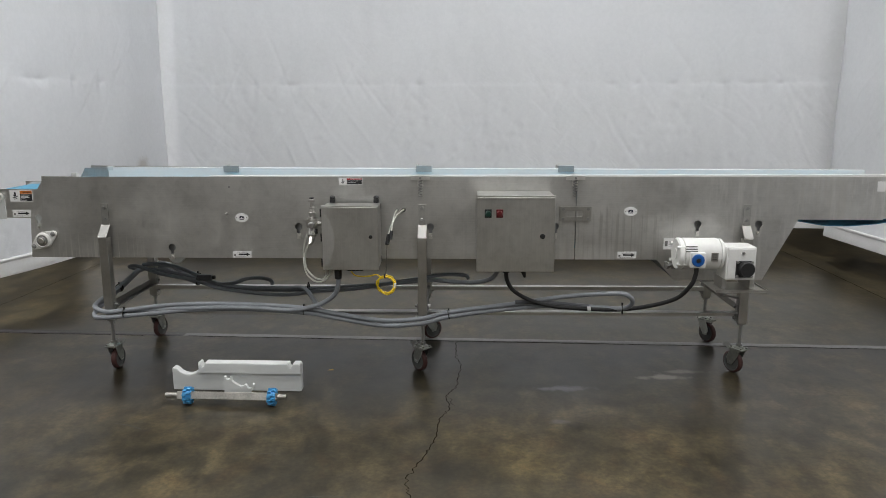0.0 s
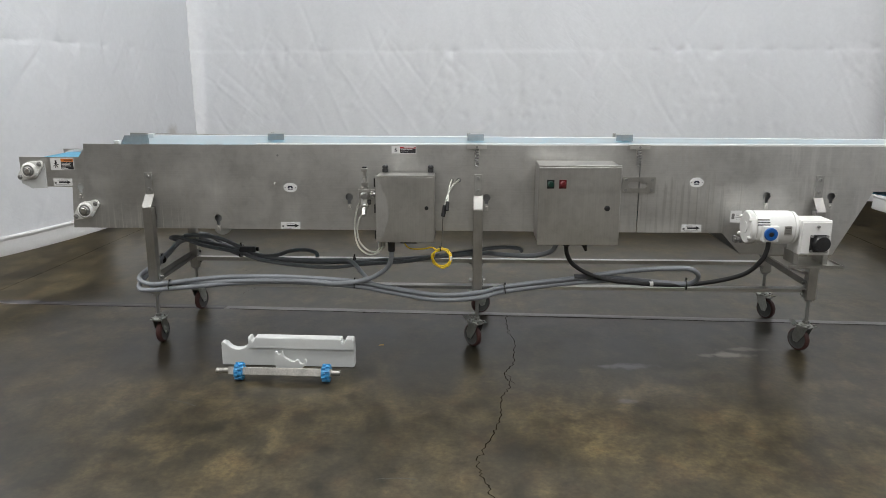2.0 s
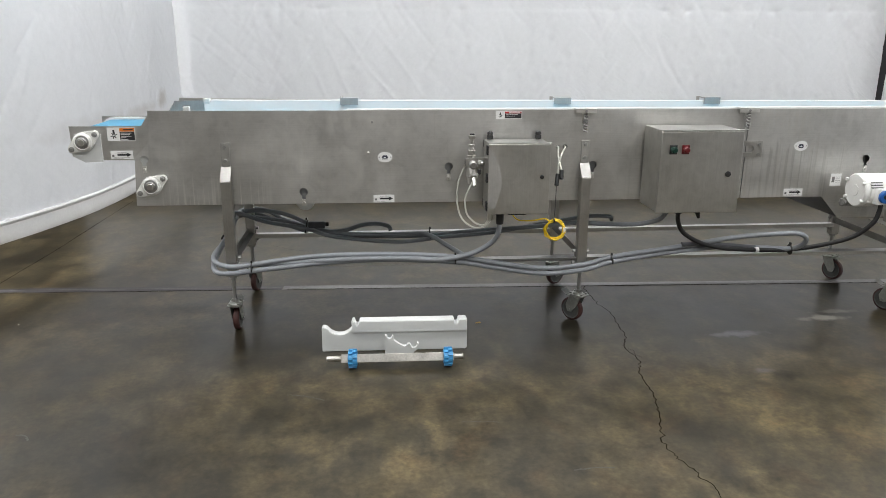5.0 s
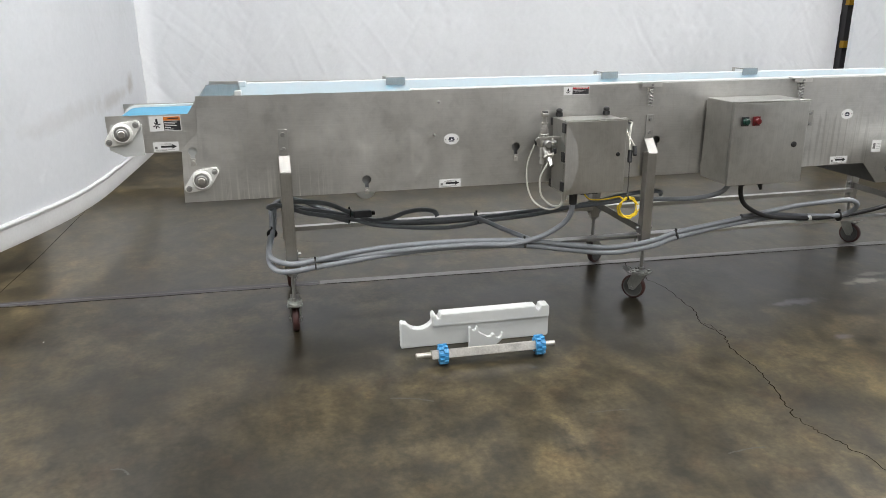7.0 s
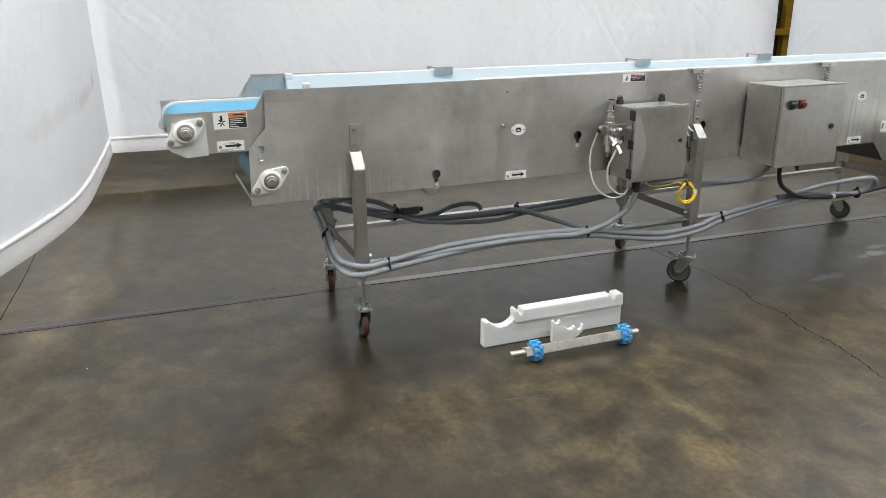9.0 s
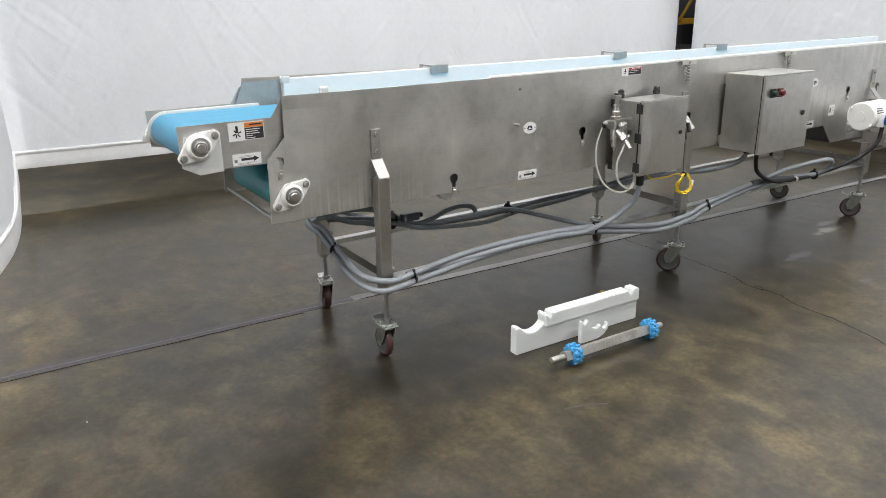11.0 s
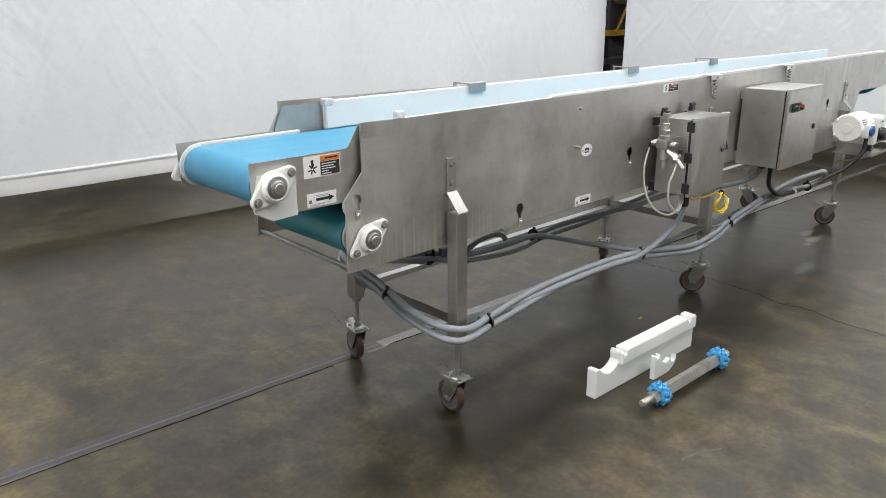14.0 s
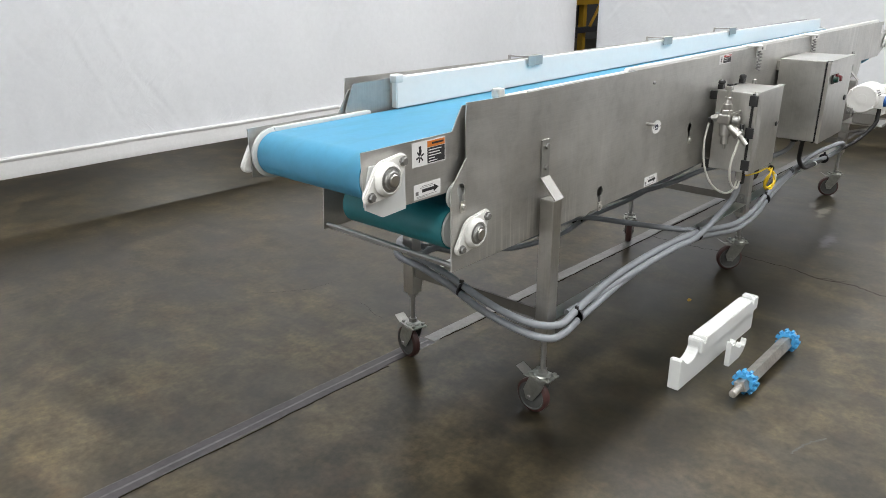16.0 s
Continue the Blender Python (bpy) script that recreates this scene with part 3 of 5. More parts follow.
    sheet.matrix_parent_inverse = Matrix.Translation(-fine[0])
    mod = sheet.modifiers.new("thickness", "SOLIDIFY")
    mod.thickness = 0.003
    # hem: a folded pocket with a ridge along its upper edge
    prof = [(0.012, 0.270), (0.016, 0.285), (0.012, 0.33), (0.011, 0.372), (0.017, 0.380), (0.019, 0.390), (0.015, 0.398), (0.006, 0.402), (-0.008, 0.398), (-0.012, 0.33), (-0.008, 0.272)]
    bm2 = B()
    m = int(total / 0.12)
    rings = []
    for i in range(m + 1):
        s = total * i / m
        p, side = spot(s)
        wob = 0.008 * noise.noise(Vector((s * 1.2, 3, seed)))
        lift = 0.006 * noise.noise(Vector((s * 0.8, 7, seed)))
        rings.append([bm2.verts.new(p - side * (q + wob) + Vector((0, 0, z + lift))) for q, z in prof])
    for u, v in zip(rings, rings[1:]):
        for k in range(len(prof)):
            bm2.faces.new((u[k], u[(k + 1) % len(prof)], v[(k + 1) % len(prof)], v[k])).smooth = True
    bm2.faces.new(rings[0][::-1])
    bm2.faces.new(rings[-1])
    bmesh.ops.recalc_face_normals(bm2, faces=bm2.faces[:])
    part("hem", bm2, HEM, e, "thick folded white hem")
    return e


curtain("curtain_back", [(-4.1, 7.78), (-1.0, 7.63), (3.67, 7.40)], TARP, "white tarpaulin curtain with crumples and a puckered seam", 1.0)
curtain("curtain_west", [(-3.71, 4.16), (-3.57, 4.5), (-3.46, 4.8), (-3.335, 5.15), (-3.235, 5.5), (-3.172, 5.9), (-3.13, 6.4), (-3.07, 7.3), (-3.05, 7.66)], TARP_L, "white tarpaulin curtain with brown smears near its end", 21.0)
curtain("curtain_east", [(3.445, 6.98), (3.50, 6.0), (3.95, -1.0)], TARP, "white tarpaulin curtain beside a narrow gap", 41.0)

# lamps under the ceiling
light0 = thing("ceiling_light", (0, 0, 5.2), "long white ceiling light with bright diffuser", "ceiling light", "hall lights")
part("housing", box(B(), -0.75, 0.75, -0.2, 0.2, 5.2, 5.27, 0.01), PAINT, light0)
for sx in (-0.6, 0.6):
    part("hanger", rod(B(), (sx, 0, 5.26), (sx, 0, 6.0), 0.006, seg=8), BOLT, light0)
LIGHTS = [(x, y) for x in (-2.3, 0.2, 2.5) for y in (-3.6, -0.6, 2.4, 5.2)] + [(-5.6, 2.0), (6.0, 1.5), (6.0, 5.0)]
FAR_LIGHTS = [(-8.8, 4.6), (-8.8, 8.6), (-2.6, 13.8), (2.2, 13.8)]
for k, (x, y) in enumerate(LIGHTS + FAR_LIGHTS):
    fixture = light0 if k == 0 else copy_thing(light0, Matrix.Translation((x, y, 5.2)))
    if k == 0:
        light0.location = (x, y, 5.2)
    lamp = bpy.data.lights.new("tube_glow", "AREA")
    lamp.shape, lamp.size, lamp.size_y, lamp.energy, lamp.color = "RECTANGLE", 1.4, 0.34, LAMP_WATTS * (8.0 if x < -8 else 4.0 if (x, y) in FAR_LIGHTS else 1.7 if k > 11 else 1.0), LAMP_COLOUR
    new("lamp", lamp).matrix_world = pose(x, y, 5.19)

# ---- the conveyor ----
FY, RY = 4.040, 4.575      # outer faces of the front and rear side sheets
EX = 4.078                 # front face of the narrower end plates
conveyor = thing("belt_conveyor", (0, 4.31, 0), "long stainless steel belt conveyor with blue belt on casters", "conveyor")


def keyhole(x, z):
    """A round hole with a narrow slot hanging from it."""
    top = circle_pts(x, z, 0.021, 13, -65, 245)
    return top + circle_pts(x, z - 0.05, 0.009, 7, 180, 360)


KEYS_L = [(-1.622, 0.712), (-0.903, 0.832), (-0.168, 0.832), (0.521, 0.836)]
KEYS_R = [(1.300, 0.850), (1.632, 0.850)]
left_sheet = [(-2.338, 1.110), (-2.343, 0.962), (-2.415, 0.886), (-2.425, 0.655), (0.630, 0.650), (0.630, 1.110)]
right_sheet = [(0.635, 1.110), (0.635, 0.650), (1.085, 0.650), (1.19, 0.535), (1.672, 0.535), (1.845, 0.876), (2.30, 0.874), (2.30, 1.110)]
endhole = [circle_pts(-2.372, 0.878, 0.019, 12, -60, 240) + circle_pts(-2.372, 0.832, 0.009, 7, 180, 360)]
bm = plate(B(), left_sheet, FY, FY + 0.004, [keyhole(*k) for k in KEYS_L] + [circle_pts(-0.316, 0.926, 0.013), circle_pts(-0.353, 0.926, 0.009)] + endhole)
# the free upper corner at the tail end bows back a little
for no, cuts in (((1, 0, 0), [-2.05 - 0.035 * k for k in range(9)]), ((0, 0, 1), [0.76, 0.84, 0.92, 1.0, 1.06])):
    for c in cuts:
        bmesh.ops.bisect_plane(bm, geom=bm.verts[:] + bm.edges[:] + bm.faces[:], plane_co=(c * no[0], 0, c * no[2]), plane_no=no)


def bow(x, z):
    return 0.022 * (min(1.0, max(0.0, (-2.05 - x) / 0.29)) ** 1.5) * min(1.0, max(0.0, (z - 0.70) / 0.36))


for q in bm.verts:
    q.co.y += bow(q.co.x, q.co.z)
part("side_panel", bm, STEEL, conveyor, "brushed stainless side sheet with keyholes")
part("side_panel", plate(B(), right_sheet, FY, FY + 0.004, [keyhole(*k) for k in KEYS_R]), STEEL, conveyor, "brushed stainless side sheet with keyholes")
rear_sheet = [(-1.2, 1.114), (-2.31, 1.129), (-2.33, 0.955), (-2.42, 0.88), (-2.43, 0.665), (1.085, 0.650), (1.19, 0.535), (1.672, 0.535), (1.845, 0.876), (2.30, 0.874), (2.30, 1.104)]
part("rear_panel", plate(B(), rear_sheet, RY - 0.004, RY), STEEL, conveyor)
# folded lip along the top of both sheets
for x1, y0, y1 in ((-1.40, FY + 0.0045, FY + 0.022), (2.29, RY - 0.022, RY - 0.0045)):
    part("top_lip", box(B(), -2.06, x1, y0, y1, 1.1035, 1.108), STEEL_DARK, conveyor)
# end plates, both ends, both sides
for sgn in (1, -1):
    end = [(-2.710, 1.036), (-2.378, 1.036), (-2.336, 1.100), (-2.18, 1.104), (-2.18, 0.80), (-2.36, 0.872), (-2.565, 0.874), (-2.706, 0.90)]
    if sgn < 0:
        end = [(2.66, 1.036), (2.33, 1.036), (2.288, 1.100), (2.13, 1.104), (2.13, 0.885), (2.31, 0.876), (2.515, 0.874), (2.656, 0.90)]
    part("end_plate", plate(B(), end, EX, EX + 0.004), STEEL, conveyor, "stainless end plate of the belt nose")
    part("end_plate", plate(B(), end, RY - 0.045, RY - 0.041), STEEL, conveyor)
    xa, xb = (-2.30, -2.20) if sgn > 0 else (2.16, 2.26)
    for y0, y1 in ((FY + 0.022, EX - 0.0005), (RY - 0.0405, RY - 0.0045)):
        part("spacer", box(B(), xa, xb, y0, y1, 0.93, 1.0, 0.003), STEEL_DARK, conveyor)
# bluish-grey inner liner at the open end of the rear guide
part("liner", plate(B(), [(-2.36, 1.040), (-2.325, 1.117), (-2.165, 1.119), (-2.165, 1.0), (-2.36, 1.0)], 4.522, 4.525), STRAP, conveyor, "plain grey sheet liner")

# belt: one endless strip
def arc(cx, cz, r, a0, a1, n=12):
    return [(cx + r * math.cos(radians(a0 + (a1 - a0) * k / n)), cz + r * math.sin(radians(a0 + (a1 - a0) * k / n))) for k in range(n + 1)]


def belt_strip(name, lp, ya, yb, material, label, closed=False):
    bm = B()
    n = len(lp)
    inner = []
    for i, (x, z) in enumerate(lp):
        p, q = (lp[i - 1], lp[(i + 1) % n]) if closed else (lp[max(i - 1, 0)], lp[min(i + 1, n - 1)])
        t = Vector((q[0] - p[0], 0, q[1] - p[1])).normalized()
        inner.append((x + t.z * 0.0035, z - t.x * 0.0035))
    rings = [[bm.verts.new((x, y, z)) for x, z in lst] for y, lst in ((ya, lp), (yb, lp), (yb, inner), (ya, inner))]
    for u, v in zip(rings, rings[1:] + rings[:1]):
        for k in range(n - 1):
            bm.faces.new((u[k], v[k], v[k + 1], u[k + 1])).smooth = True
    for k in (0, -1):
        bm.faces.new([r[k] for r in rings])
    bmesh.ops.recalc_face_normals(bm, faces=bm.faces[:])
    part(name, bm, material, conveyor, label)


top_run = [(-2.19, 0.902)] + arc(-2.645, 0.962, 0.060, 270, 90, 20) + arc(2.615, 0.962, 0.060, 90, -90, 20) + [(2.45, 0.868), (2.30, 0.842), (2.15, 0.830), (2.0, 0.834), (1.84, 0.862), (1.70, 0.83)]
belt_strip("belt", top_run, 4.096, 4.5025, BELT, "smooth bright blue conveyor belt")
low_run = arc(1.482, 0.655, 0.075, 20, -180) + [(1.36, 0.72), (0.8, 0.705), (0.0, 0.698), (-0.8, 0.70), (-1.5, 0.7085), (-1.75, 0.7085), (-2.0, 0.690)] + arc(-2.345, 0.752, 0.062, 270, 90) + [(-2.25, 0.815), (-2.19, 0.83), (-2.17, 0.86)]
belt_strip("return_belt", low_run, 4.096, 4.5025, BELT_LOW, "teal returning run of the belt")
# sheets added behind the keyholes so that they look dark inside
for y0 in (4.0735, 4.523):
    part("closing_sheet", box(B(), -2.10, 1.72, y0, y0 + 0.003, 0.90, 1.0), STEEL_DARK, conveyor)
part("closing_sheet", box(B(), -2.10, 1.30, 4.0735, 4.0765, 0.76, 0.8995), STEEL_DARK, conveyor)
part("closing_sheet", box(B(), 1.31, 1.70, 4.0735, 4.0765, 0.78, 0.8995), STEEL_DARK, conveyor)
for cx, cz, r in ((-2.645, 0.962, 0.056), (2.615, 0.962, 0.056), (-2.345, 0.752, 0.057), (1.482, 0.655, 0.070)):
    part("drum", rod(B(), (cx, 4.092, cz), (cx, 4.500, cz), r, seg=36, bevel=0.004), POLY, conveyor)
for cx, cz in ((-2.645, 0.962), (2.615, 0.962)):
    for y0 in (4.504,):
        part("flange_disc", lathe(B(), (cx, y0, cz), (0, 1, 0), [(0, 0.062), (0.003, 0.070), (0.011, 0.070), (0.014, 0.064)], 40), POLY, conveyor, "white plastic end disc")
part("idler", rod(B(), (-2.374, 4.066, 0.860), (-2.374, 4.0755, 0.860), 0.038, bevel=0.004, seg=32), POLY, conveyor, "cream plastic idler wheel")
part("return_wheel", rod(B(), (-1.622, 4.092, 0.656), (-1.622, 4.118, 0.656), 0.048, seg=36, bevel=0.004), POLY, conveyor, "white plastic wheel carrying the returning belt")
# one more added sheet, which darkens the low keyhole
part("closing_sheet", box(B(), -1.70, -1.545, 4.0735, 4.0765, 0.655, 0.7595), STEEL_DARK, conveyor)
part("tie_rod", rod(B(), (-2.415, FY + 0.004, 0.672), (-2.415, RY - 0.004, 0.680), 0.007, seg=12), BOLT, conveyor)
part("tie_rod", rod(B(), (-2.408, FY + 0.006, 0.662), (-2.408, RY - 0.006, 0.668), 0.005, seg=12), BOLT, conveyor)
# edge strips of white plastic beside the belt at the nose
part("edge_strip", box(B(), -2.64, -2.27, 4.5035, 4.520, 1.012, 1.033, 0.004), POLY, conveyor)
part("edge_strip", box(B(), 2.25, 2.58, 4.5035, 4.520, 1.012, 1.033, 0.004), POLY, conveyor)


def guide_rail(y0, y1, x0, x1, top, upper, nub=0.032):
    ob = part("guide_rail", plate(B(), [(x0, 1.0245), (x1, 1.0245)] + upper, y0, y1, (), 0.003), RAIL_POLY, conveyor, "white plastic belt guide rail")
    part("rail_end", box(B(), x0 - 0.004, x0 + nub, y0 - 0.002, y1 + 0.004, top - 0.020, top + 0.008, 0.006), POLY, ob)
    return ob


guide_rail(4.492, 4.517, -2.165, 2.42, 1.124, [(2.42, 1.108), (-2.165, 1.124)])
guide_rail(4.078, 4.100, -2.174, 2.33, 1.119, [(2.33, 1.119), (-1.400, 1.113), (-1.405, 1.104), (-2.174, 1.104)], 0.028)
for cx in (-1.400, -0.226, 0.634):
    bm = B()
    box(bm, cx - 0.048, cx + 0.048, 4.4815, 4.4845, 1.096, 1.133)
    rod(bm, (cx - 0.043, 4.4835, 1.1300), (cx - 0.043, 4.5765, 1.1300), 0.003, seg=8)
    box(bm, cx - 0.048, cx + 0.048, 4.4845, 4.512, 1.1305, 1.133)
    box(bm, cx - 0.052, cx - 0.034, 4.5755, 4.578, 1.05, 1.133)
    part("clip", bm, STRAP, conveyor, "bent steel rail clip")


def chain_latch(cx):
    """Clip over the top edge with a short spring hanging from it."""
    bm = B()
    box(bm, cx - 0.052, cx + 0.052, FY - 0.0215, FY - 0.0190, 1.094, 1.1135)
    box(bm, cx - 0.052, cx + 0.052, FY - 0.0215, FY + 0.030, 1.1135, 1.1165)
    box(bm, cx - 0.016, cx + 0.016, FY - 0.0035, FY - 0.0008, 1.060, 1.1135)
    clip = part("clip", bm, CLIP, conveyor, "bent steel edge clip")
    part("rivet", rod(B(), (cx, FY - 0.026, 1.104), (cx, FY - 0.0215, 1.104), 0.006, seg=10), BOLT, clip)
    pts = [(cx + 0.010 * math.cos(a), FY - 0.016 + 0.009 * math.sin(a), 1.090 - 0.088 * a / (2 * math.pi * 6)) for a in (2 * math.pi * 6 * k / 84 for k in range(85))]
    part("spring", hose(B(), pts, 0.0032, 6, curved=False), BOLT, clip)


chain_latch(-0.222)
chain_latch(0.622)

# joining plate over the split in the side sheet
bm = plate(B(), [(0.542, 0.866), (0.715, 0.866), (0.715, 0.948), (0.542, 0.948)], FY - 0.012, FY - 0.0045, [circle_pts(0.655, 0.907, 0.017, 9, -90, 90) + circle_pts(0.590, 0.907, 0.017, 9, 90, 270)])
hasp = part("joint_plate", bm, STEEL_TUBE, conveyor, "slotted stainless joint plate")
for x in (0.560, 0.697):
    for z in (0.880, 0.934):
        part("bolt", rod(B(), (x, FY - 0.019, z), (x, FY, z), 0.0085, seg=6), BOLT, hasp)
# studs on the left sheet
part("stud", rod(B(), (-1.300, FY - 0.032, 0.905), (-1.300, FY, 0.905), 0.006, seg=10, bevel=0.001), CHROME, conveyor)
part("stud", rod(B(), (-1.279, FY - 0.008, 1.054), (-1.279, FY, 1.054), 0.006, seg=10, bevel=0.001), BOLT, conveyor)
for k, (x, z) in enumerate(KEYS_L + KEYS_R + [(-2.372, 0.884)]):
    bm = B()
    dy = bow(x, z - 0.05)
    rod(bm, (x, FY - 0.012 + dy, z - 0.052), (x, FY + 0.012 + dy, z - 0.052), 0.0075, seg=8, bevel=0.001)
    box(bm, x - 0.010, x + 0.010, FY - 0.005 + dy, FY - 0.0008 + dy, z - 0.068, z - 0.036, 0.001)
    part("key_bolt", bm, CLIP, conveyor)


def flange_bearing(cx, cz, y, tilt=32.0):
    """Two-bolt flange bearing in white plastic with a steel insert and shaft end."""
    c, s = math.cos(radians(tilt)), math.sin(radians(tilt))
    a, b = (cx + 0.066 * c, cz + 0.066 * s), (cx - 0.066 * c, cz - 0.066 * s)
    out = hull2d([(round(x, 5), round(z, 5)) for x, z in circle_pts(cx, cz, 0.047, 28) + circle_pts(*a, 0.019, 16) + circle_pts(*b, 0.019, 16)])
    body = part("flange_bearing", plate(B(), out, y - 0.014, y - 0.0005, (), 0.003), NYLON, conveyor, "white plastic two-bolt flange bearing")
    part("bearing_boss", lathe(B(), (cx, y - 0.0145, cz), (0, -1, 0), [(0, 0.043), (0.008, 0.042), (0.014, 0.038), (0.016, 0.034), (0.012, 0.030)], 32), NYLON, body)
    part("bearing_insert", lathe(B(), (cx, y - 0.024, cz), (0, -1, 0), [(0, 0.031), (0.004, 0.031), (0.005, 0.024), (0.011, 0.023), (0.013, 0.020)], 28), BOLT, body, "grey steel bearing insert")
    part("shaft_end", rod(B(), (cx, y - 0.042, cz), (cx, y - 0.036, cz), 0.0155, seg=24, bevel=0.002), CHROME, body)
    for x, z in (a, b):
        bm = B()
        rod(bm, (x, y - 0.017, z), (x, y - 0.0145, z), 0.0125, seg=20)
        rod(bm, (x, y - 0.025, z), (x, y - 0.017, z), 0.010, seg=6, bevel=0.001)
        part("bolt", bm, BOLT, body)


flange_bearing(-2.646, 0.964, EX - 0.006)
flange_bearing(-2.343, 0.754, FY)
flange_bearing(2.60, 0.964, EX - 0.006)
part("bearing_pad", plate(B(), [(-2.707, 0.93), (-2.69, 1.0), (-2.568, 1.0), (-2.568, 0.868), (-2.65, 0.864), (-2.707, 0.895)], EX - 0.0055, EX - 0.0008), POLY, conveyor, "white plastic pad behind the bearing")
for cx, cz, y in ((-2.662, 0.964, RY - 0.041), (-2.347, 0.754, RY)):
    out = hull2d([(round(x, 5), round(z, 5)) for x, z in circle_pts(cx, cz, 0.044, 24) + circle_pts(cx - 0.050, cz - 0.034, 0.018, 12) + circle_pts(cx + 0.050, cz + 0.034, 0.018, 12)])
    part("flange_bearing", plate(B(), out, y + 0.0005, y + 0.020, (), 0.003), NYLON, conveyor)
# drip pan under the drive end
bm = B()
for (xa, za), (xb, zb) in (((1.09, 0.646), (1.194, 0.534)), ((1.194, 0.534), (1.67, 0.534))):
    vs = [bm.verts.new(p) for p in ((xa, FY + 0.005, za), (xb, FY + 0.005, zb), (xb, RY - 0.005, zb), (xa, RY - 0.005, za))]
    bm.faces.new(vs)
bmesh.ops.solidify(bm, geom=bm.faces[:], thickness=0.003)
part("drip_pan", bm, STEEL_DARK, conveyor)


def caster(x, y, heading, pedal=True):
    """Swivel caster under a threaded stem; heading: the way the wheel trails, in degrees."""
    r, off = 0.0635, 0.034
    wx, wy = x + off, y
    bm = B()
    lathe(bm, (x, y, 0.137), (0, 0, 1), [(0, 0.030), (0.004, 0.036), (0.010, 0.036), (0.014, 0.030), (0.022, 0.026), (0.026, 0.018)], 24)
    for sy in (-1, 1):
        o = [(x - 0.030, 0.145), (x + 0.036, 0.145), (wx + 0.026, 0.085), (wx + 0.014, 0.052), (wx - 0.012, 0.050), (x - 0.012, 0.10)]
        sub = plate(B(), o, y + sy * 0.0235 - 0.0015, y + sy * 0.0235 + 0.0015)
        tmp = bpy.data.meshes.new("tmp")
        sub.to_mesh(tmp)
        bm.from_mesh(tmp)
        bpy.data.meshes.remove(tmp)
        sub.free()
    box(bm, x - 0.030, x + 0.036, y - 0.025, y + 0.025, 0.139, 0.146, 0.002)
    for bx, by in ((-0.034, -0.022), (-0.034, 0.022), (0.034, -0.022), (0.034, 0.022)):
        rod(bm, (x + bx, y + by, 0.150), (x + bx, y + by, 0.162), 0.007, seg=6)
    box(bm, x - 0.046, x + 0.046, y - 0.034, y + 0.034, 0.148, 0.153, 0.002)
    body = part("caster", turned(bm, (x, y, 0), heading), ZINC, conveyor, "zinc swivel caster with reddish-brown wheel")
    bm = lathe(B(), (wx, y - 0.016, r), (0, 1, 0), [(0, 0.052), (0.001, 0.057), (0.006, 0.0625), (0.012, r), (0.020, r), (0.026, 0.0625), (0.031, 0.057), (0.032, 0.052)], 40, True)
    part("tyre", turned(bm, (x, y, 0), heading), TYRE, body, "reddish-brown rubber tread")
    bm = lathe(B(), (wx, y - 0.0185, r), (0, 1, 0), [(0, 0.012), (0.001, 0.016), (0.005, 0.018), (0.0055, 0.047), (0.002, 0.050), (0.0025, 0.0525), (0.0345, 0.0525), (0.035, 0.050), (0.0315, 0.047), (0.032, 0.018), (0.036, 0.016), (0.037, 0.012)], 32)
    part("wheel_hub", turned(bm, (x, y, 0), heading), HUB, body)
    bm = rod(B(), (wx, y - 0.031, r), (wx, y + 0.031, r), 0.006, seg=8)
    part("axle", turned(bm, (x, y, 0), heading), BOLT, body)
    if pedal:
        bm = B()
        box(bm, x + 0.030, x + 0.066, y - 0.020, y + 0.020, 0.134, 0.140, 0.002)
        vs = [bm.verts.new(p) for p in ((x + 0.062, y - 0.022, 0.140), (x + 0.098, y - 0.022, 0.160), (x + 0.098, y + 0.022, 0.160), (x + 0.062, y + 0.022, 0.140))]
        f = bm.faces.new(vs)
        bmesh.ops.solidify(bm, geom=[f], thickness=0.004)
        part("brake_pedal", turned(bm, (x, y, 0), heading), STRAP, body, "bright steel brake pedal")


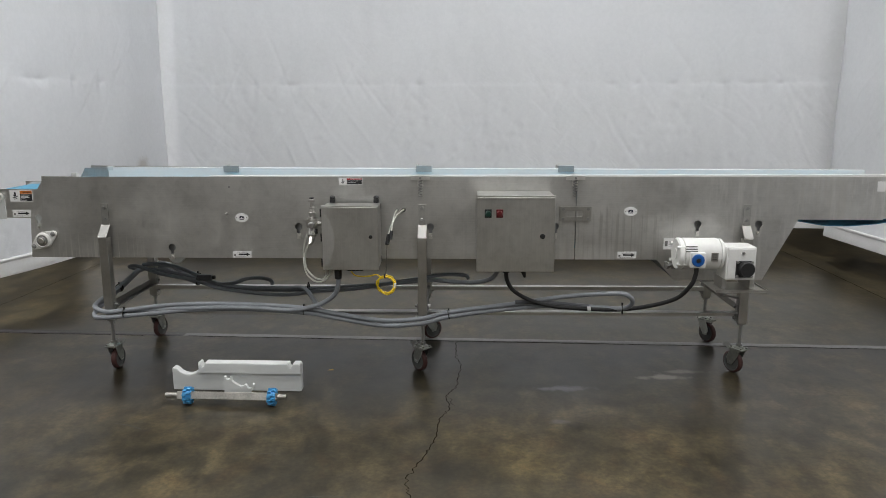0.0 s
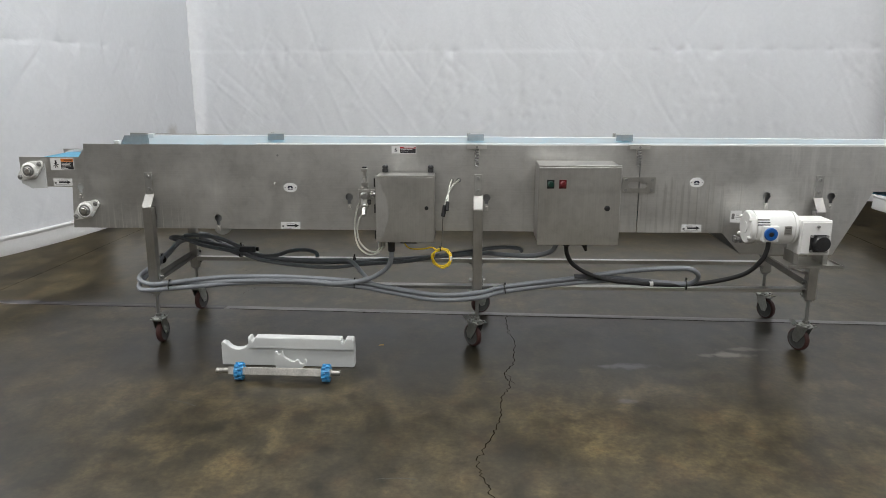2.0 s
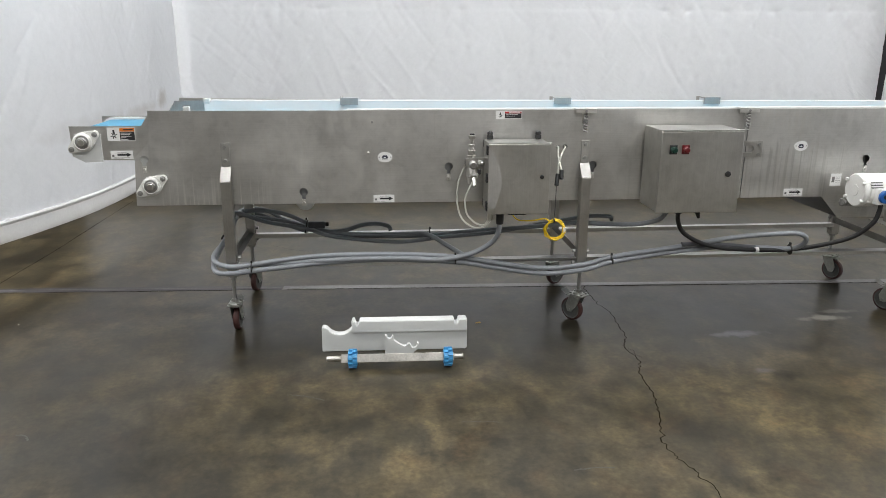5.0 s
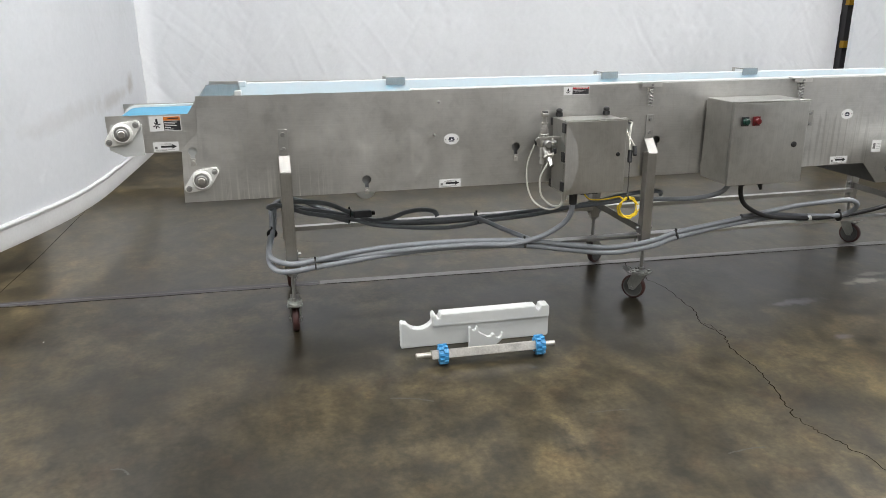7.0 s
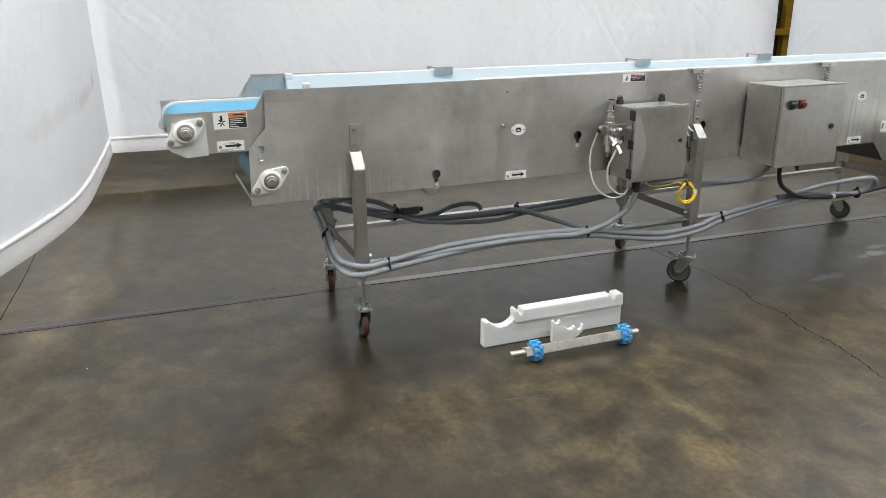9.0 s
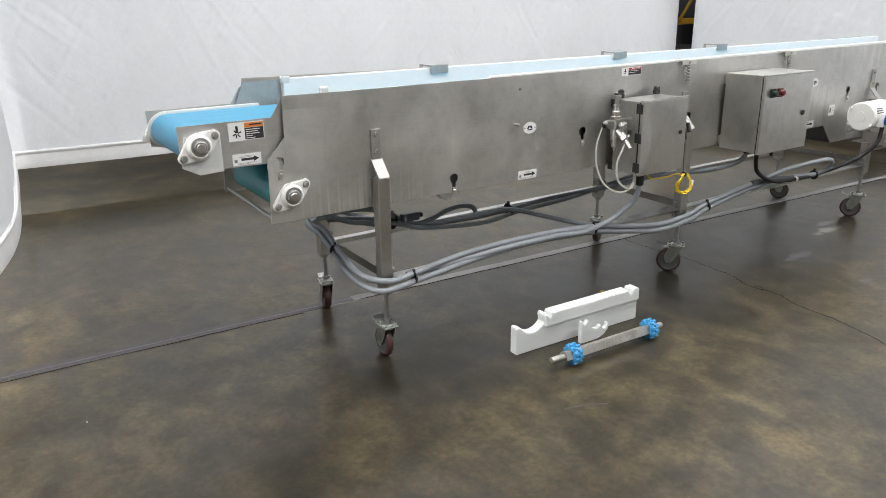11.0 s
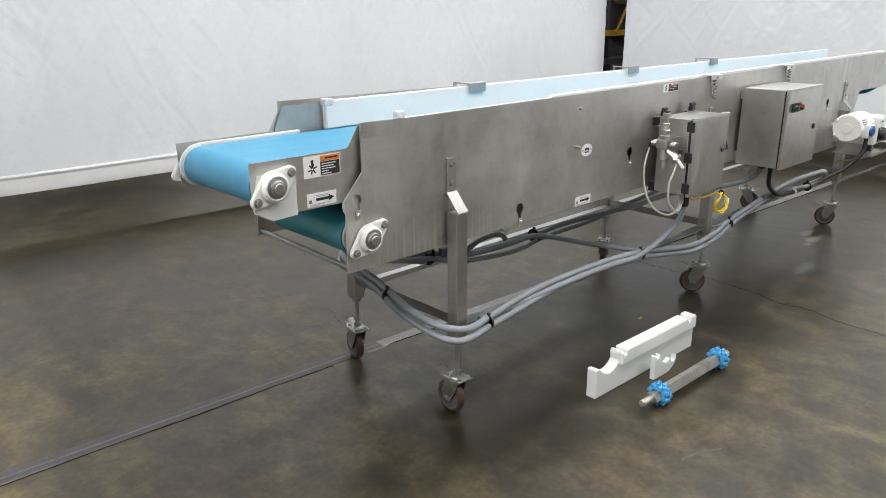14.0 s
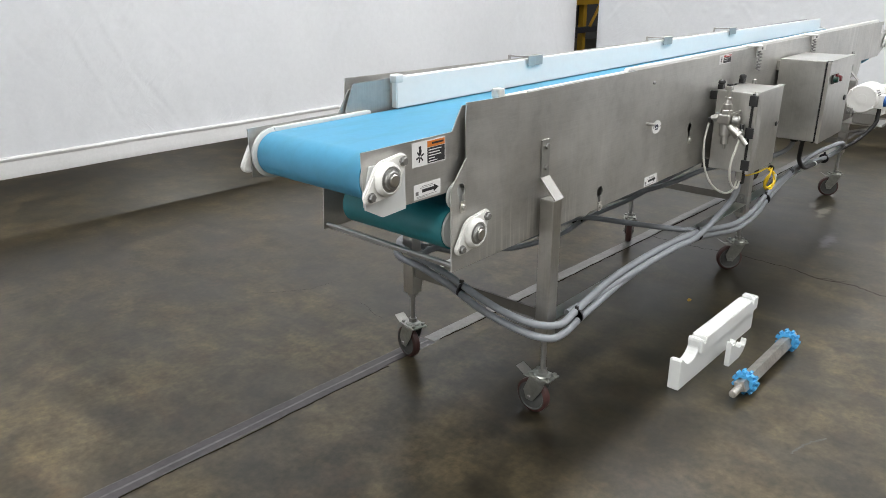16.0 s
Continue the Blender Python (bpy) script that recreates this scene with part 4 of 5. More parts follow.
def leg(x, side, heading, bottom, pedal=True):
    """Square tube leg with a bent strap bolted to the side sheet, threaded stem and caster. side -1: front."""
    fy = FY if side < 0 else RY
    yc = fy + side * 0.034
    bm = box(B(), x - 0.025, x + 0.025, yc - 0.025, yc + 0.025, bottom, 0.777, 0.004)
    tube = part("leg", bm, STEEL_TUBE, conveyor, "square stainless tube leg")
    bm = B()
    a, b = fy + side * 0.0005, fy + side * 0.0075
    ya, yb = min(a, b), max(a, b)
    box(bm, x - 0.020, x + 0.020, ya, yb, 0.842, 0.958, 0.001)
    pr = [(fy + side * 0.0005, 0.845), (fy + side * 0.0075, 0.842), (yc + side * 0.030, 0.780), (yc + side * 0.026, 0.7785)]
    vs0 = [bm.verts.new((x - 0.024, y, z)) for y, z in pr]
    vs1 = [bm.verts.new((x + 0.024, y, z)) for y, z in pr]
    bm.faces.new(vs0)
    bm.faces.new(vs1[::-1])
    for k in range(4):
        bm.faces.new((vs0[k], vs1[k], vs1[(k + 1) % 4], vs0[(k + 1) % 4]))
    bmesh.ops.recalc_face_normals(bm, faces=bm.faces[:])
    strap = part("strap", bm, STRAP, tube, "bent stainless strap")
    for z in (0.872, 0.938):
        part("bolt", rod(B(), (x, fy + side * 0.0075, z), (x, fy + side * 0.015, z), 0.0095, seg=6, bevel=0.001), BOLT, tube)
    bm = B()
    rod(bm, (x, yc, 0.17), (x, yc, bottom + 0.01), 0.0095, seg=12)
    rod(bm, (x, yc, 0.163), (x, yc, 0.178), 0.016, seg=6)
    rod(bm, (x, yc, bottom - 0.012), (x, yc, bottom), 0.020, seg=20)
    part("stem", bm, BOLT, tube, "threaded steel caster stem")
    caster(x, yc, heading, pedal)
    return yc


YF = FY - 0.034
YB = RY + 0.034
leg(-1.986, -1, 88, 0.300)
leg(-1.986, 1, 78, 0.290)
leg(-0.213, -1, 130, 0.285)
leg(-0.213, 1, 30, 0.290, False)
leg(1.563, -1, 118, 0.300)
leg(1.563, 1, -62, 0.288)


def angle_bar(p, q, w, up, inward):
    """An L-section bar between two points; the flat leg lies to the inward side."""
    p, q, inw = Vector(p), Vector(q), Vector(inward).normalized()
    bm = B()
    prof = [(0, 0), (w, 0), (w, -0.6 * w), (w - 0.004, -0.6 * w), (w - 0.004, -0.004), (0, -0.004)] if up else [(0, 0), (w, 0), (w, 0.004), (0.004, 0.004), (0.004, w), (0, w)]
    a = [bm.verts.new(p + inw * h + Vector((0, 0, v))) for h, v in prof]
    b = [bm.verts.new(q + inw * h + Vector((0, 0, v))) for h, v in prof]
    bm.faces.new(a)
    bm.faces.new(b[::-1])
    for k in range(6):
        bm.faces.new((a[k], b[k], b[(k + 1) % 6], a[(k + 1) % 6]))
    bmesh.ops.recalc_face_normals(bm, faces=bm.faces[:])
    return bm


for y, front_edge, width, inward, z in ((YF + 0.006, YF - 0.022, 0.050, (0, 1, 0), 0.360), (YB - 0.006, YB - 0.006, 0.038, (0, -1, 0), 0.362)):
    for xa, xb in ((-1.960, -0.239), (-0.187, 1.537)):
        rail = part("stretcher", angle_bar((xa, front_edge, z), (xb, front_edge, z), width, True, inward), STEEL_BAR, conveyor, "long stainless angle stretcher")
        for x, s in ((xa, 1), (xb, -1)):
            bm = B()
            box(bm, min(x, x + s * 0.004), max(x, x + s * 0.004), y - 0.018, y + 0.018, z - 0.05, z + 0.045, 0.001)
            for dz in (-0.035, 0.030):
                rod(bm, (x + s * 0.004, y, z + dz), (x + s * 0.018, y, z + dz), 0.008, seg=6)
            part("end_bracket", bm, BOLT, rail)
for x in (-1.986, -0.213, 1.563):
    part("cross_brace", angle_bar((x - 0.015, YF + 0.026, 0.361), (x - 0.015, YB - 0.026, 0.361), 0.036, False, (1, 0, 0)), STEEL_BRACE, conveyor, "darkened stainless cross brace")


# labels on the steel
def label_plate(name, x0, x1, z0, z1, y, text, label, parent=conveyor, mat=None, round_corner=0.003):
    t = part(name, plate(B(), [(x0, z0), (x1, z0), (x1, z1), (x0, z1)], y - 0.0012, y - 0.0004), mat or PAPER, parent, label)
    return t


def ink(parent, shape, y, material=INK):
    return part("print", plate(B(), shape, y - 0.0018, y - 0.0013), material, parent)


def rect(x0, x1, z0, z1):
    return [(x0, z0), (x1, z0), (x1, z1), (x0, z1)]


def arrow_label(cx, cz, y, w=0.104, h=0.038):
    x0 = cx - w / 2
    t = label_plate("arrow_label", x0, x0 + w, cz - h / 2, cz + h / 2, y, None, "white label with black direction arrow")
    ink(t, [(x0 + 0.30 * w, cz - 0.0042), (x0 + 0.74 * w, cz - 0.0042), (x0 + 0.74 * w, cz - 0.010), (x0 + 0.93 * w, cz), (x0 + 0.74 * w, cz + 0.010), (x0 + 0.74 * w, cz + 0.0042), (x0 + 0.30 * w, cz + 0.0042)], y)
    ink(t, rect(x0 + 0.06 * w, x0 + 0.16 * w, cz - 0.009, cz + 0.001), y, STRIP)
    ink(t, rect(x0 + 0.30 * w, x0 + 0.72 * w, cz + 0.0120, cz + 0.0130), y, STRIP)
    ink(t, rect(x0 + 0.22 * w, x0 + 0.80 * w, cz + 0.0080, cz + 0.0089), y, STRIP)
    ink(t, rect(x0 + 0.10 * w, x0 + 0.84 * w, cz - 0.0135, cz - 0.0126), y, STRIP)
    ink(t, rect(x0 + 0.10 * w, x0 + 0.56 * w, cz - 0.0165, cz - 0.0157), y, STRIP)


def oval_badge(cx, cz, y):
    out = [(cx + 0.0365 * math.cos(radians(a)), cz + 0.0255 * math.sin(radians(a))) for a in range(0, 360, 12)]
    t = part("oval_badge", plate(B(), out, y - 0.0014, y - 0.0004), PAPER, conveyor, "white oval badge with dark emblem")
    ink(t, [(cx - 0.016, cz - 0.004), (cx - 0.010, cz + 0.009), (cx + 0.010, cz + 0.009), (cx + 0.016, cz - 0.004), (cx + 0.007, cz - 0.004), (cx, cz + 0.003), (cx - 0.007, cz - 0.004)], y, EMBLEM)
    ink(t, rect(cx - 0.013, cx + 0.013, cz - 0.011, cz - 0.006), y, EMBLEM)
    for sx in (-0.028, 0.028):
        part("rivet", rod(B(), (cx + sx, y - 0.003, cz), (cx + sx, y - 0.0012, cz), 0.003, seg=8), BOLT, t)


def warning_label(x0, x1, z0, z1, y, head, tall):
    w, h = x1 - x0, z1 - z0
    t = label_plate("warning_label", x0, x1, z0, z1, y, None, "white and black warning label with coloured heading")
    s = x0 + (0.45 if tall else 0.34) * w
    ink(t, rect(s, x1 - 0.003, z0 + 0.003, z1 - 0.32 * h), y)
    ink(t, rect(s, x1 - 0.003, z1 - 0.30 * h, z1 - 0.003), y, head)
    cx, cz, k = (x0 + s) / 2, (z0 + z1) / 2, h / 0.064
    ink(t, [(cx - 0.004 * k, cz + 0.020 * k), (cx + 0.005 * k, cz + 0.021 * k), (cx + 0.006 * k, cz + 0.002 * k), (cx - 0.002 * k, cz - 0.002 * k)], y)
    for a in (20, 75, 130, 200, 255, 310):
        c, sn = math.cos(radians(a)), math.sin(radians(a))
        r0, r1, q = 0.003 * k, 0.016 * k, 0.0022 * k
        ux, uz = cx + 0.001 * k, cz - 0.006 * k
        ink(t, [(ux + r0 * c - q * sn, uz + r0 * sn + q * c), (ux + r1 * c - q * sn, uz + r1 * sn + q * c), (ux + r1 * c + q * sn, uz + r1 * sn - q * c), (ux + r0 * c + q * sn, uz + r0 * sn - q * c)], y)
    tw = x1 - 0.003 - s
    for j, f in enumerate((0.8, 0.7, 0.78, 0.4, 0.55) if tall else (0.8, 0.6)):
        z = z1 - (0.42 + 0.115 * j if tall else 0.45 + 0.2 * j) * h
        part("print", plate(B(), rect(s + 0.06 * tw, s + f * tw, z - 0.020 * h, z + 0.020 * h), y - 0.0023, y - 0.0019), PAPER, t)
    part("print", plate(B(), rect(s + 0.25 * tw, s + 0.92 * tw, z1 - 0.20 * h, z1 - 0.12 * h), y - 0.0023, y - 0.0019), INK if tall else PAPER, t)


warning_label(-2.537, -2.408, 0.966, 1.030, EX, ORANGE_INK, True)
arrow_label(-2.480, 0.899, EX, 0.104, 0.040)
warning_label(-0.671, -0.541, 1.066, 1.104, FY, RED_INK, False)
arrow_label(-1.227, 0.674, FY)
arrow_label(0.921, 0.676, FY)
oval_badge(-1.219, 0.882, FY)
oval_badge(0.931, 0.920, FY)
t = label_plate("notice_label", 1.120, 1.178, 0.708, 0.772, FY, None, "small white notice label with grey print")
ink(t, rect(1.127, 1.142, 0.726, 0.756), FY, STRIP)
for j in range(4):
    ink(t, rect(1.148, 1.173, 0.726 + 0.009 * j, 0.7275 + 0.009 * j), FY, STRIP)
label_plate("notice_label", 2.252, 2.296, 1.03, 1.085, FY, None, "small white notice label")

# ---- enclosures on the front sheet ----
cab = thing("control_box", (0.274, 3.92, 0.637), "stainless control box with green and red push buttons", "control box")
part("body", box(B(), 0.0860, 0.4840, 3.812, FY - 0.015, 0.640, 1.034, 0.004), STEEL_BOX, cab)
door = part("door", box(B(), 0.0820, 0.4890, 3.785, 3.803, 0.636, 1.030, 0.004), STEEL_BOX, cab, "flat brushed steel door")
part("rain_lip", box(B(), 0.0820, 0.4890, 3.781, 3.806, 1.0315, 1.038, 0.002), STEEL_BOX, cab)
part("gasket", box(B(), 0.0910, 0.4810, 3.8032, 3.8118, 0.643, 1.028), BLACK, cab)
for x in (0.090, 0.440):
    for z in (0.66, 0.975):
        part("mount_tab", box(B(), x, x + 0.04, FY - 0.0145, FY - 0.001, z, z + 0.045, 0.001), STEEL_TUBE, cab)


def push_button(x, z, lens, nm):
    b = part("button_bezel", box(B(), x - 0.018, x + 0.018, 3.777, 3.7845, z - 0.022, z + 0.022, 0.002), BLACK if lens is GREEN_LENS else lens, door, nm)
    part("button_cap", lathe(B(), (x, 3.777, z), (0, -1, 0), [(0, 0.0160), (0.005, 0.0160), (0.006, 0.0145), (0.016, 0.0145), (0.020, 0.011), (0.0205, 0.004)], 24), lens, b)


push_button(0.141, 0.945, GREEN_LENS, "green push button")
push_button(0.201, 0.945, RED_LENS, "red push button")
part("lock", lathe(B(), (0.424, 3.7845, 0.825), (0, -1, 0), [(0, 0.014), (0.005, 0.014), (0.007, 0.011), (0.0072, 0.004)], 24), BLACK, door, "black quarter-turn lock")
for x, y, r, h in ((0.20, 3.93, 0.020, 0.03), (0.245, 3.90, 0.018, 0.035), (0.335, 3.90, 0.016, 0.030)):
    part("cable_gland", rod(B(), (x, y, 0.640 - h), (x, y, 0.6395), r, seg=12, bevel=0.003), BLACK, cab)
part("cable_gland", rod(B(), (0.345, 3.88, 0.585), (0.332, 3.88, 0.630), 0.007, 0.017, seg=12), BLACK, cab)

enc = thing("valve_box", (-0.598, 3.93, 0.632), "small stainless steel enclosure with hinged door", "enclosure")
part("body", box(B(), -0.732, -0.440, 3.861, FY - 0.032, 0.636, 0.970, 0.003), STEEL_BOX, enc)
edoor = part("door", box(B(), -0.736, -0.436, 3.832, 3.849, 0.632, 0.972, 0.004), STEEL_BOX, enc, "flat brushed steel door with a water mark")
part("rain_lip", box(B(), -0.738, -0.434, 3.828, 3.853, 0.9735, 0.977, 0.0015), STEEL_BOX, enc)
part("water_mark", plate(B(), [(-0.733, 0.66), (-0.700, 0.66), (-0.690, 0.70), (-0.672, 0.745), (-0.668, 0.79), (-0.674, 0.83), (-0.682, 0.87), (-0.712, 0.935), (-0.733, 0.955)], 3.8312, 3.8316), MARK, edoor, "paler dried water mark")
part("gasket", box(B(), -0.730, -0.443, 3.8492, 3.8608, 0.639, 0.967), BLACK, enc)
part("lock", lathe(B(), (-0.476, 3.8315, 0.812), (0, -1, 0), [(0, 0.010), (0.004, 0.010), (0.006, 0.008), (0.0062, 0.003)], 20), BLACK, edoor, "black quarter-turn lock")
for z in (0.648, 0.785, 0.918):
    part("hinge", box(B(), -0.743, -0.7325, 3.834, 3.868, z, z + 0.044, 0.002), BLACK, enc, "black plastic hinge")
for x in (-0.731, -0.464):
    for z in (0.632, 0.930):
        part("mount_block", box(B(), x, x + 0.024, FY - 0.0315, FY - 0.001, z, z + 0.036, 0.003), BLACK, enc, "black rubber mounting block")
for x in (-0.703, -0.463):
    bm = B()
    box(bm, x - 0.014, x + 0.014, FY - 0.046, FY - 0.024, 0.9715, 0.992, 0.003)
    lathe(bm, (x, FY - 0.036, 0.992), (0, 0, 1), [(0, 0.012), (0.006, 0.0155), (0.014, 0.0135), (0.019, 0.006)], 16)
    part("mount_knob", bm, BLACK, enc, "black rubber mount knob")
part("cable_gland", rod(B(), (-0.664, 3.888, 0.570), (-0.664, 3.888, 0.6355), 0.019, 0.021, seg=12, bevel=0.004), BLACK, enc)
for x, y in ((-0.706, 3.885), (-0.722, 3.870)):
    part("cable_gland", rod(B(), (x, y, 0.595), (x, y, 0.6355), 0.008, seg=10, bevel=0.002), CHROME, enc)
part("drain_block", box(B(), -0.620, -0.530, 3.90, 3.96, 0.610, 0.6355, 0.006), BLACK, enc)

reg = thing("air_regulator", (-0.818, 3.98, 0.75), "bright metal air valve with fittings beside the enclosure", "air valve")
RX, RYY = -0.803, 3.932
bm = B()
rod(bm, (RX - 0.006, RYY - 0.008, 0.745), (RX - 0.006, RYY - 0.008, 0.765), 0.007, seg=12, bevel=0.001)
rod(bm, (RX - 0.006, RYY - 0.008, 0.763), (RX - 0.004, RYY - 0.006, 0.800), 0.015, seg=18, bevel=0.003)
rod(bm, (RX - 0.003, RYY - 0.004, 0.797), (RX, RYY, 0.850), 0.023, seg=20, bevel=0.003)
box(bm, RX - 0.027, RX + 0.027, RYY - 0.027, RYY + 0.027, 0.847, 0.888, 0.006)
part("valve_body", bm, CHROME, reg, "cast bright metal valve body")
bm = B()
rod(bm, (RX, RYY, 0.886), (RX, RYY, 0.906), 0.024, seg=6, bevel=0.002)
rod(bm, (RX, RYY, 0.906), (RX, RYY, 0.930), 0.0185, seg=20, bevel=0.002)
rod(bm, (RX, RYY, 0.929), (RX, RYY, 0.948), 0.0145, 0.0105, seg=18)
rod(bm, (RX, RYY, 0.948), (RX, RYY, 0.958), 0.0150, seg=18, bevel=0.002)
rod(bm, (RX, RYY, 0.957), (RX, RYY, 0.984), 0.0095, seg=16)
part("fitting", bm, CHROME, reg, "stacked bright pipe fittings")
knob = part("valve_knob", box(B(), RX - 0.016, RX + 0.016, RYY - 0.013, RYY + 0.013, 0.984, 1.002, 0.004), CHROME, reg)
part("knob_cap", box(B(), RX - 0.011, RX + 0.013, RYY - 0.010, RYY + 0.010, 1.0022, 1.009, 0.003), BLACK, knob)
part("lever", box(B(), RX - 0.034, RX + 0.069, RYY - 0.034, RYY - 0.028, 0.886, 0.897, 0.002), CHROME, reg, "thin steel lever")
bm = B()
rod(bm, (RX, RYY - 0.015, 0.840), (RX + 0.002, RYY - 0.055, 0.812), 0.019, seg=16, bevel=0.003)
rod(bm, (RX + 0.002, RYY - 0.052, 0.814), (RX + 0.003, RYY - 0.064, 0.804), 0.022, seg=6, bevel=0.002)
rod(bm, (RX + 0.003, RYY - 0.062, 0.806), (RX + 0.006, RYY - 0.094, 0.769), 0.0105, seg=14, bevel=0.002)
part("drain_cock", bm, CHROME, reg)
part("elbow", rod(B(), (RX + 0.001, RYY - 0.027, 0.866), (RX + 0.003, RYY - 0.056, 0.863), 0.018, seg=16, bevel=0.004), BOLT, reg, "dark steel plug")
bm = B()
rod(bm, (RX - 0.004, RYY + 0.022, 0.870), (RX - 0.010, RYY + 0.048, 0.868), 0.016, seg=6, bevel=0.002)
rod(bm, (RX - 0.010, RYY + 0.046, 0.868), (RX - 0.014, RYY + 0.058, 0.867), 0.011, seg=14, bevel=0.002)
part("side_fitting", bm, CHROME, reg, "hexagonal bright fitting")
bm = B()
rod(bm, (RX + 0.025, RYY, 0.868), (RX + 0.046, RYY - 0.004, 0.866), 0.016, seg=6, bevel=0.002)
rod(bm, (RX + 0.044, RYY - 0.004, 0.866), (RX + 0.058, RYY - 0.014, 0.862), 0.011, seg=14, bevel=0.002)
part("side_fitting", bm, CHROME, reg, "hexagonal bright fitting")
for dx, dy, z in ((-0.016, 0.058, 0.858), (0.030, -0.060, 0.836)):
    part("tube_collar", rod(B(), (RX + dx, RYY + dy, z - 0.014), (RX + dx, RYY + dy, z + 0.012), 0.0095, seg=12, bevel=0.002), BLACK, reg)
part("bracket", box(B(), RX + 0.014, -0.744, RYY + 0.0275, RYY + 0.050, 0.852, 0.884, 0.002), STEEL_DARK, reg)
for pts in ([(RX - 0.016, 3.990, 0.860), (-0.834, 3.992, 0.825), (-0.860, 3.988, 0.757), (-0.866, 3.97, 0.663), (-0.845, 3.935, 0.588), (-0.79, 3.90, 0.552), (-0.738, 3.885, 0.562), (-0.708, 3.885, 0.598)],
            [(RX + 0.030, 3.872, 0.838), (-0.786, 3.868, 0.812), (-0.822, 3.868, 0.75), (-0.838, 3.875, 0.70), (-0.830, 3.875, 0.63), (-0.79, 3.87, 0.584), (-0.745, 3.868, 0.572), (-0.723, 3.870, 0.598)]):
    part("air_tube", hose(B(), pts, 0.0046, 8), CLEAR, reg, "milky plastic air tube")

# sensor leads through the two small holes
lead = thing("sensor_lead", (-0.36, 4.0, 0.75), "pair of white tubes with black plugs hanging from the side sheet", "tube")
part("tube", hose(B(), [(-0.316, FY + 0.01, 0.926), (-0.322, FY - 0.03, 0.925), (-0.352, 3.960, 0.902), (-0.376, 3.915, 0.852), (-0.385, 3.885, 0.815)], 0.0050, 8), CLEAR, lead)
part("tube", hose(B(), [(-0.353, FY + 0.01, 0.926), (-0.356, FY - 0.025, 0.923), (-0.366, 3.970, 0.892), (-0.369, 3.910, 0.856), (-0.370, 3.875, 0.836)], 0.0046, 8), CLEAR, lead)
part("plug", rod(B(), (-0.385, 3.886, 0.817), (-0.394, 3.868, 0.762), 0.011, seg=10, bevel=0.002), BLACK, lead)
part("plug", rod(B(), (-0.370, 3.876, 0.838), (-0.374, 3.858, 0.795), 0.010, seg=10, bevel=0.002), BLACK, lead)
part("cord", hose(B(), [(-0.394, 3.869, 0.765), (-0.396, 3.862, 0.70), (-0.399, 3.856, 0.63), (-0.404, 3.846, 0.600)], 0.0022, 6), STRIP_OLD, lead)

coil = thing("yellow_cable", (-0.406, 3.89, 0.545), "coiled thin yellow cable tied below the enclosure", "cable")
pts = [(-0.600, 3.91, 0.615), (-0.57, 3.90, 0.586), (-0.50, 3.87, 0.590), (-0.45, 3.848, 0.604)]
for k in range(40):
    a = radians(120 - 27 * k)
    r = 0.047 + 0.006 * math.sin(k * 1.7)
    pts.append((-0.400 + r * math.cos(a), 3.842 + 0.010 * math.sin(k * 0.9), 0.549 + r * math.sin(a)))
part("cable", hose(B(), pts, 0.0037, 8, 4), YELLOW, coil)
part("cable_tie", lathe(B(), (-0.406, 3.842, 0.598), (1, 0, 0.2), [(-0.003, 0.012), (0.003, 0.012), (0.003, 0.0135), (-0.003, 0.0135)], 14), BLACK, coil)
part("tag", box(B(), -0.357, -0.345, 3.830, 3.848, 0.534, 0.560, 0.001), PAPER, coil)

# ---- gear motor ----
motor = thing("gear_motor", (1.33, 3.92, 0.575), "white painted gear motor with blue connector and black cap", "motor")
MY, MZ = 3.900, 0.714
part("motor_body", lathe(B(), (1.180, MY, MZ), (1, 0, 0), [(0, 0.080), (0.004, 0.0835), (0.175, 0.0835), (0.185, 0.079)], 48), PAINT, motor)
part("end_bell", rod(B(), (1.1795, MY, MZ), (1.149, MY, MZ), 0.0845, seg=48, bevel=0.007), PAINT, motor)
part("bell_boss", rod(B(), (1.1488, MY, MZ), (1.146, MY, MZ), 0.030, seg=28, bevel=0.001), PAINT, motor)
part("flange", lathe(B(), (1.3655, MY, MZ), (1, 0, 0), [(0, 0.072), (0.004, 0.080), (0.016, 0.080), (0.020, 0.070), (0.030, 0.064)], 40), PAINT, motor)
for a in (35, 145, 215, 325):
    part("tie_bolt", rod(B(), (1.138, MY + 0.077 * math.cos(radians(a)), MZ + 0.077 * math.sin(radians(a))), (1.190, MY + 0.077 * math.cos(radians(a)), MZ + 0.077 * math.sin(radians(a))), 0.0085, seg=8, bevel=0.001), PAINT, motor)
for j in range(3):
    x = 1.172 + 0.0
    a = 122 - 9 * j
    y, z = MY - 0.0840 * math.sin(radians(a - 90 + 40)), MZ + 0.0840 * math.cos(radians(a - 90 + 40))
    part("vent_slot", box(B(), 1.180, 1.240, y - 0.003, y + 0.004, z - 0.0025, z + 0.0025, 0.001), STRIP_OLD, motor)
part("name_plate", plate(B(), rect(1.310, 1.345, 0.690, 0.735), MY - 0.0862, MY - 0.0815), STEEL_TUBE, motor, "small steel rating plate")
for j in range(3):
    part("print", plate(B(), rect(1.3155, 1.338, 0.700 + 0.012 * j, 0.7015 + 0.012 * j), MY - 0.0870, MY - 0.0864), INK, motor)
bm = B()
rod(bm, (1.150, 3.955, 0.640), (1.108, 3.935, 0.640), 0.012, seg=12, bevel=0.002)
rod(bm, (1.128, 3.945, 0.640), (1.116, 3.939, 0.640), 0.019, seg=6, bevel=0.002)
rod(bm, (1.160, 3.960, 0.640), (1.150, 3.955, 0.640), 0.017, seg=14, bevel=0.002)
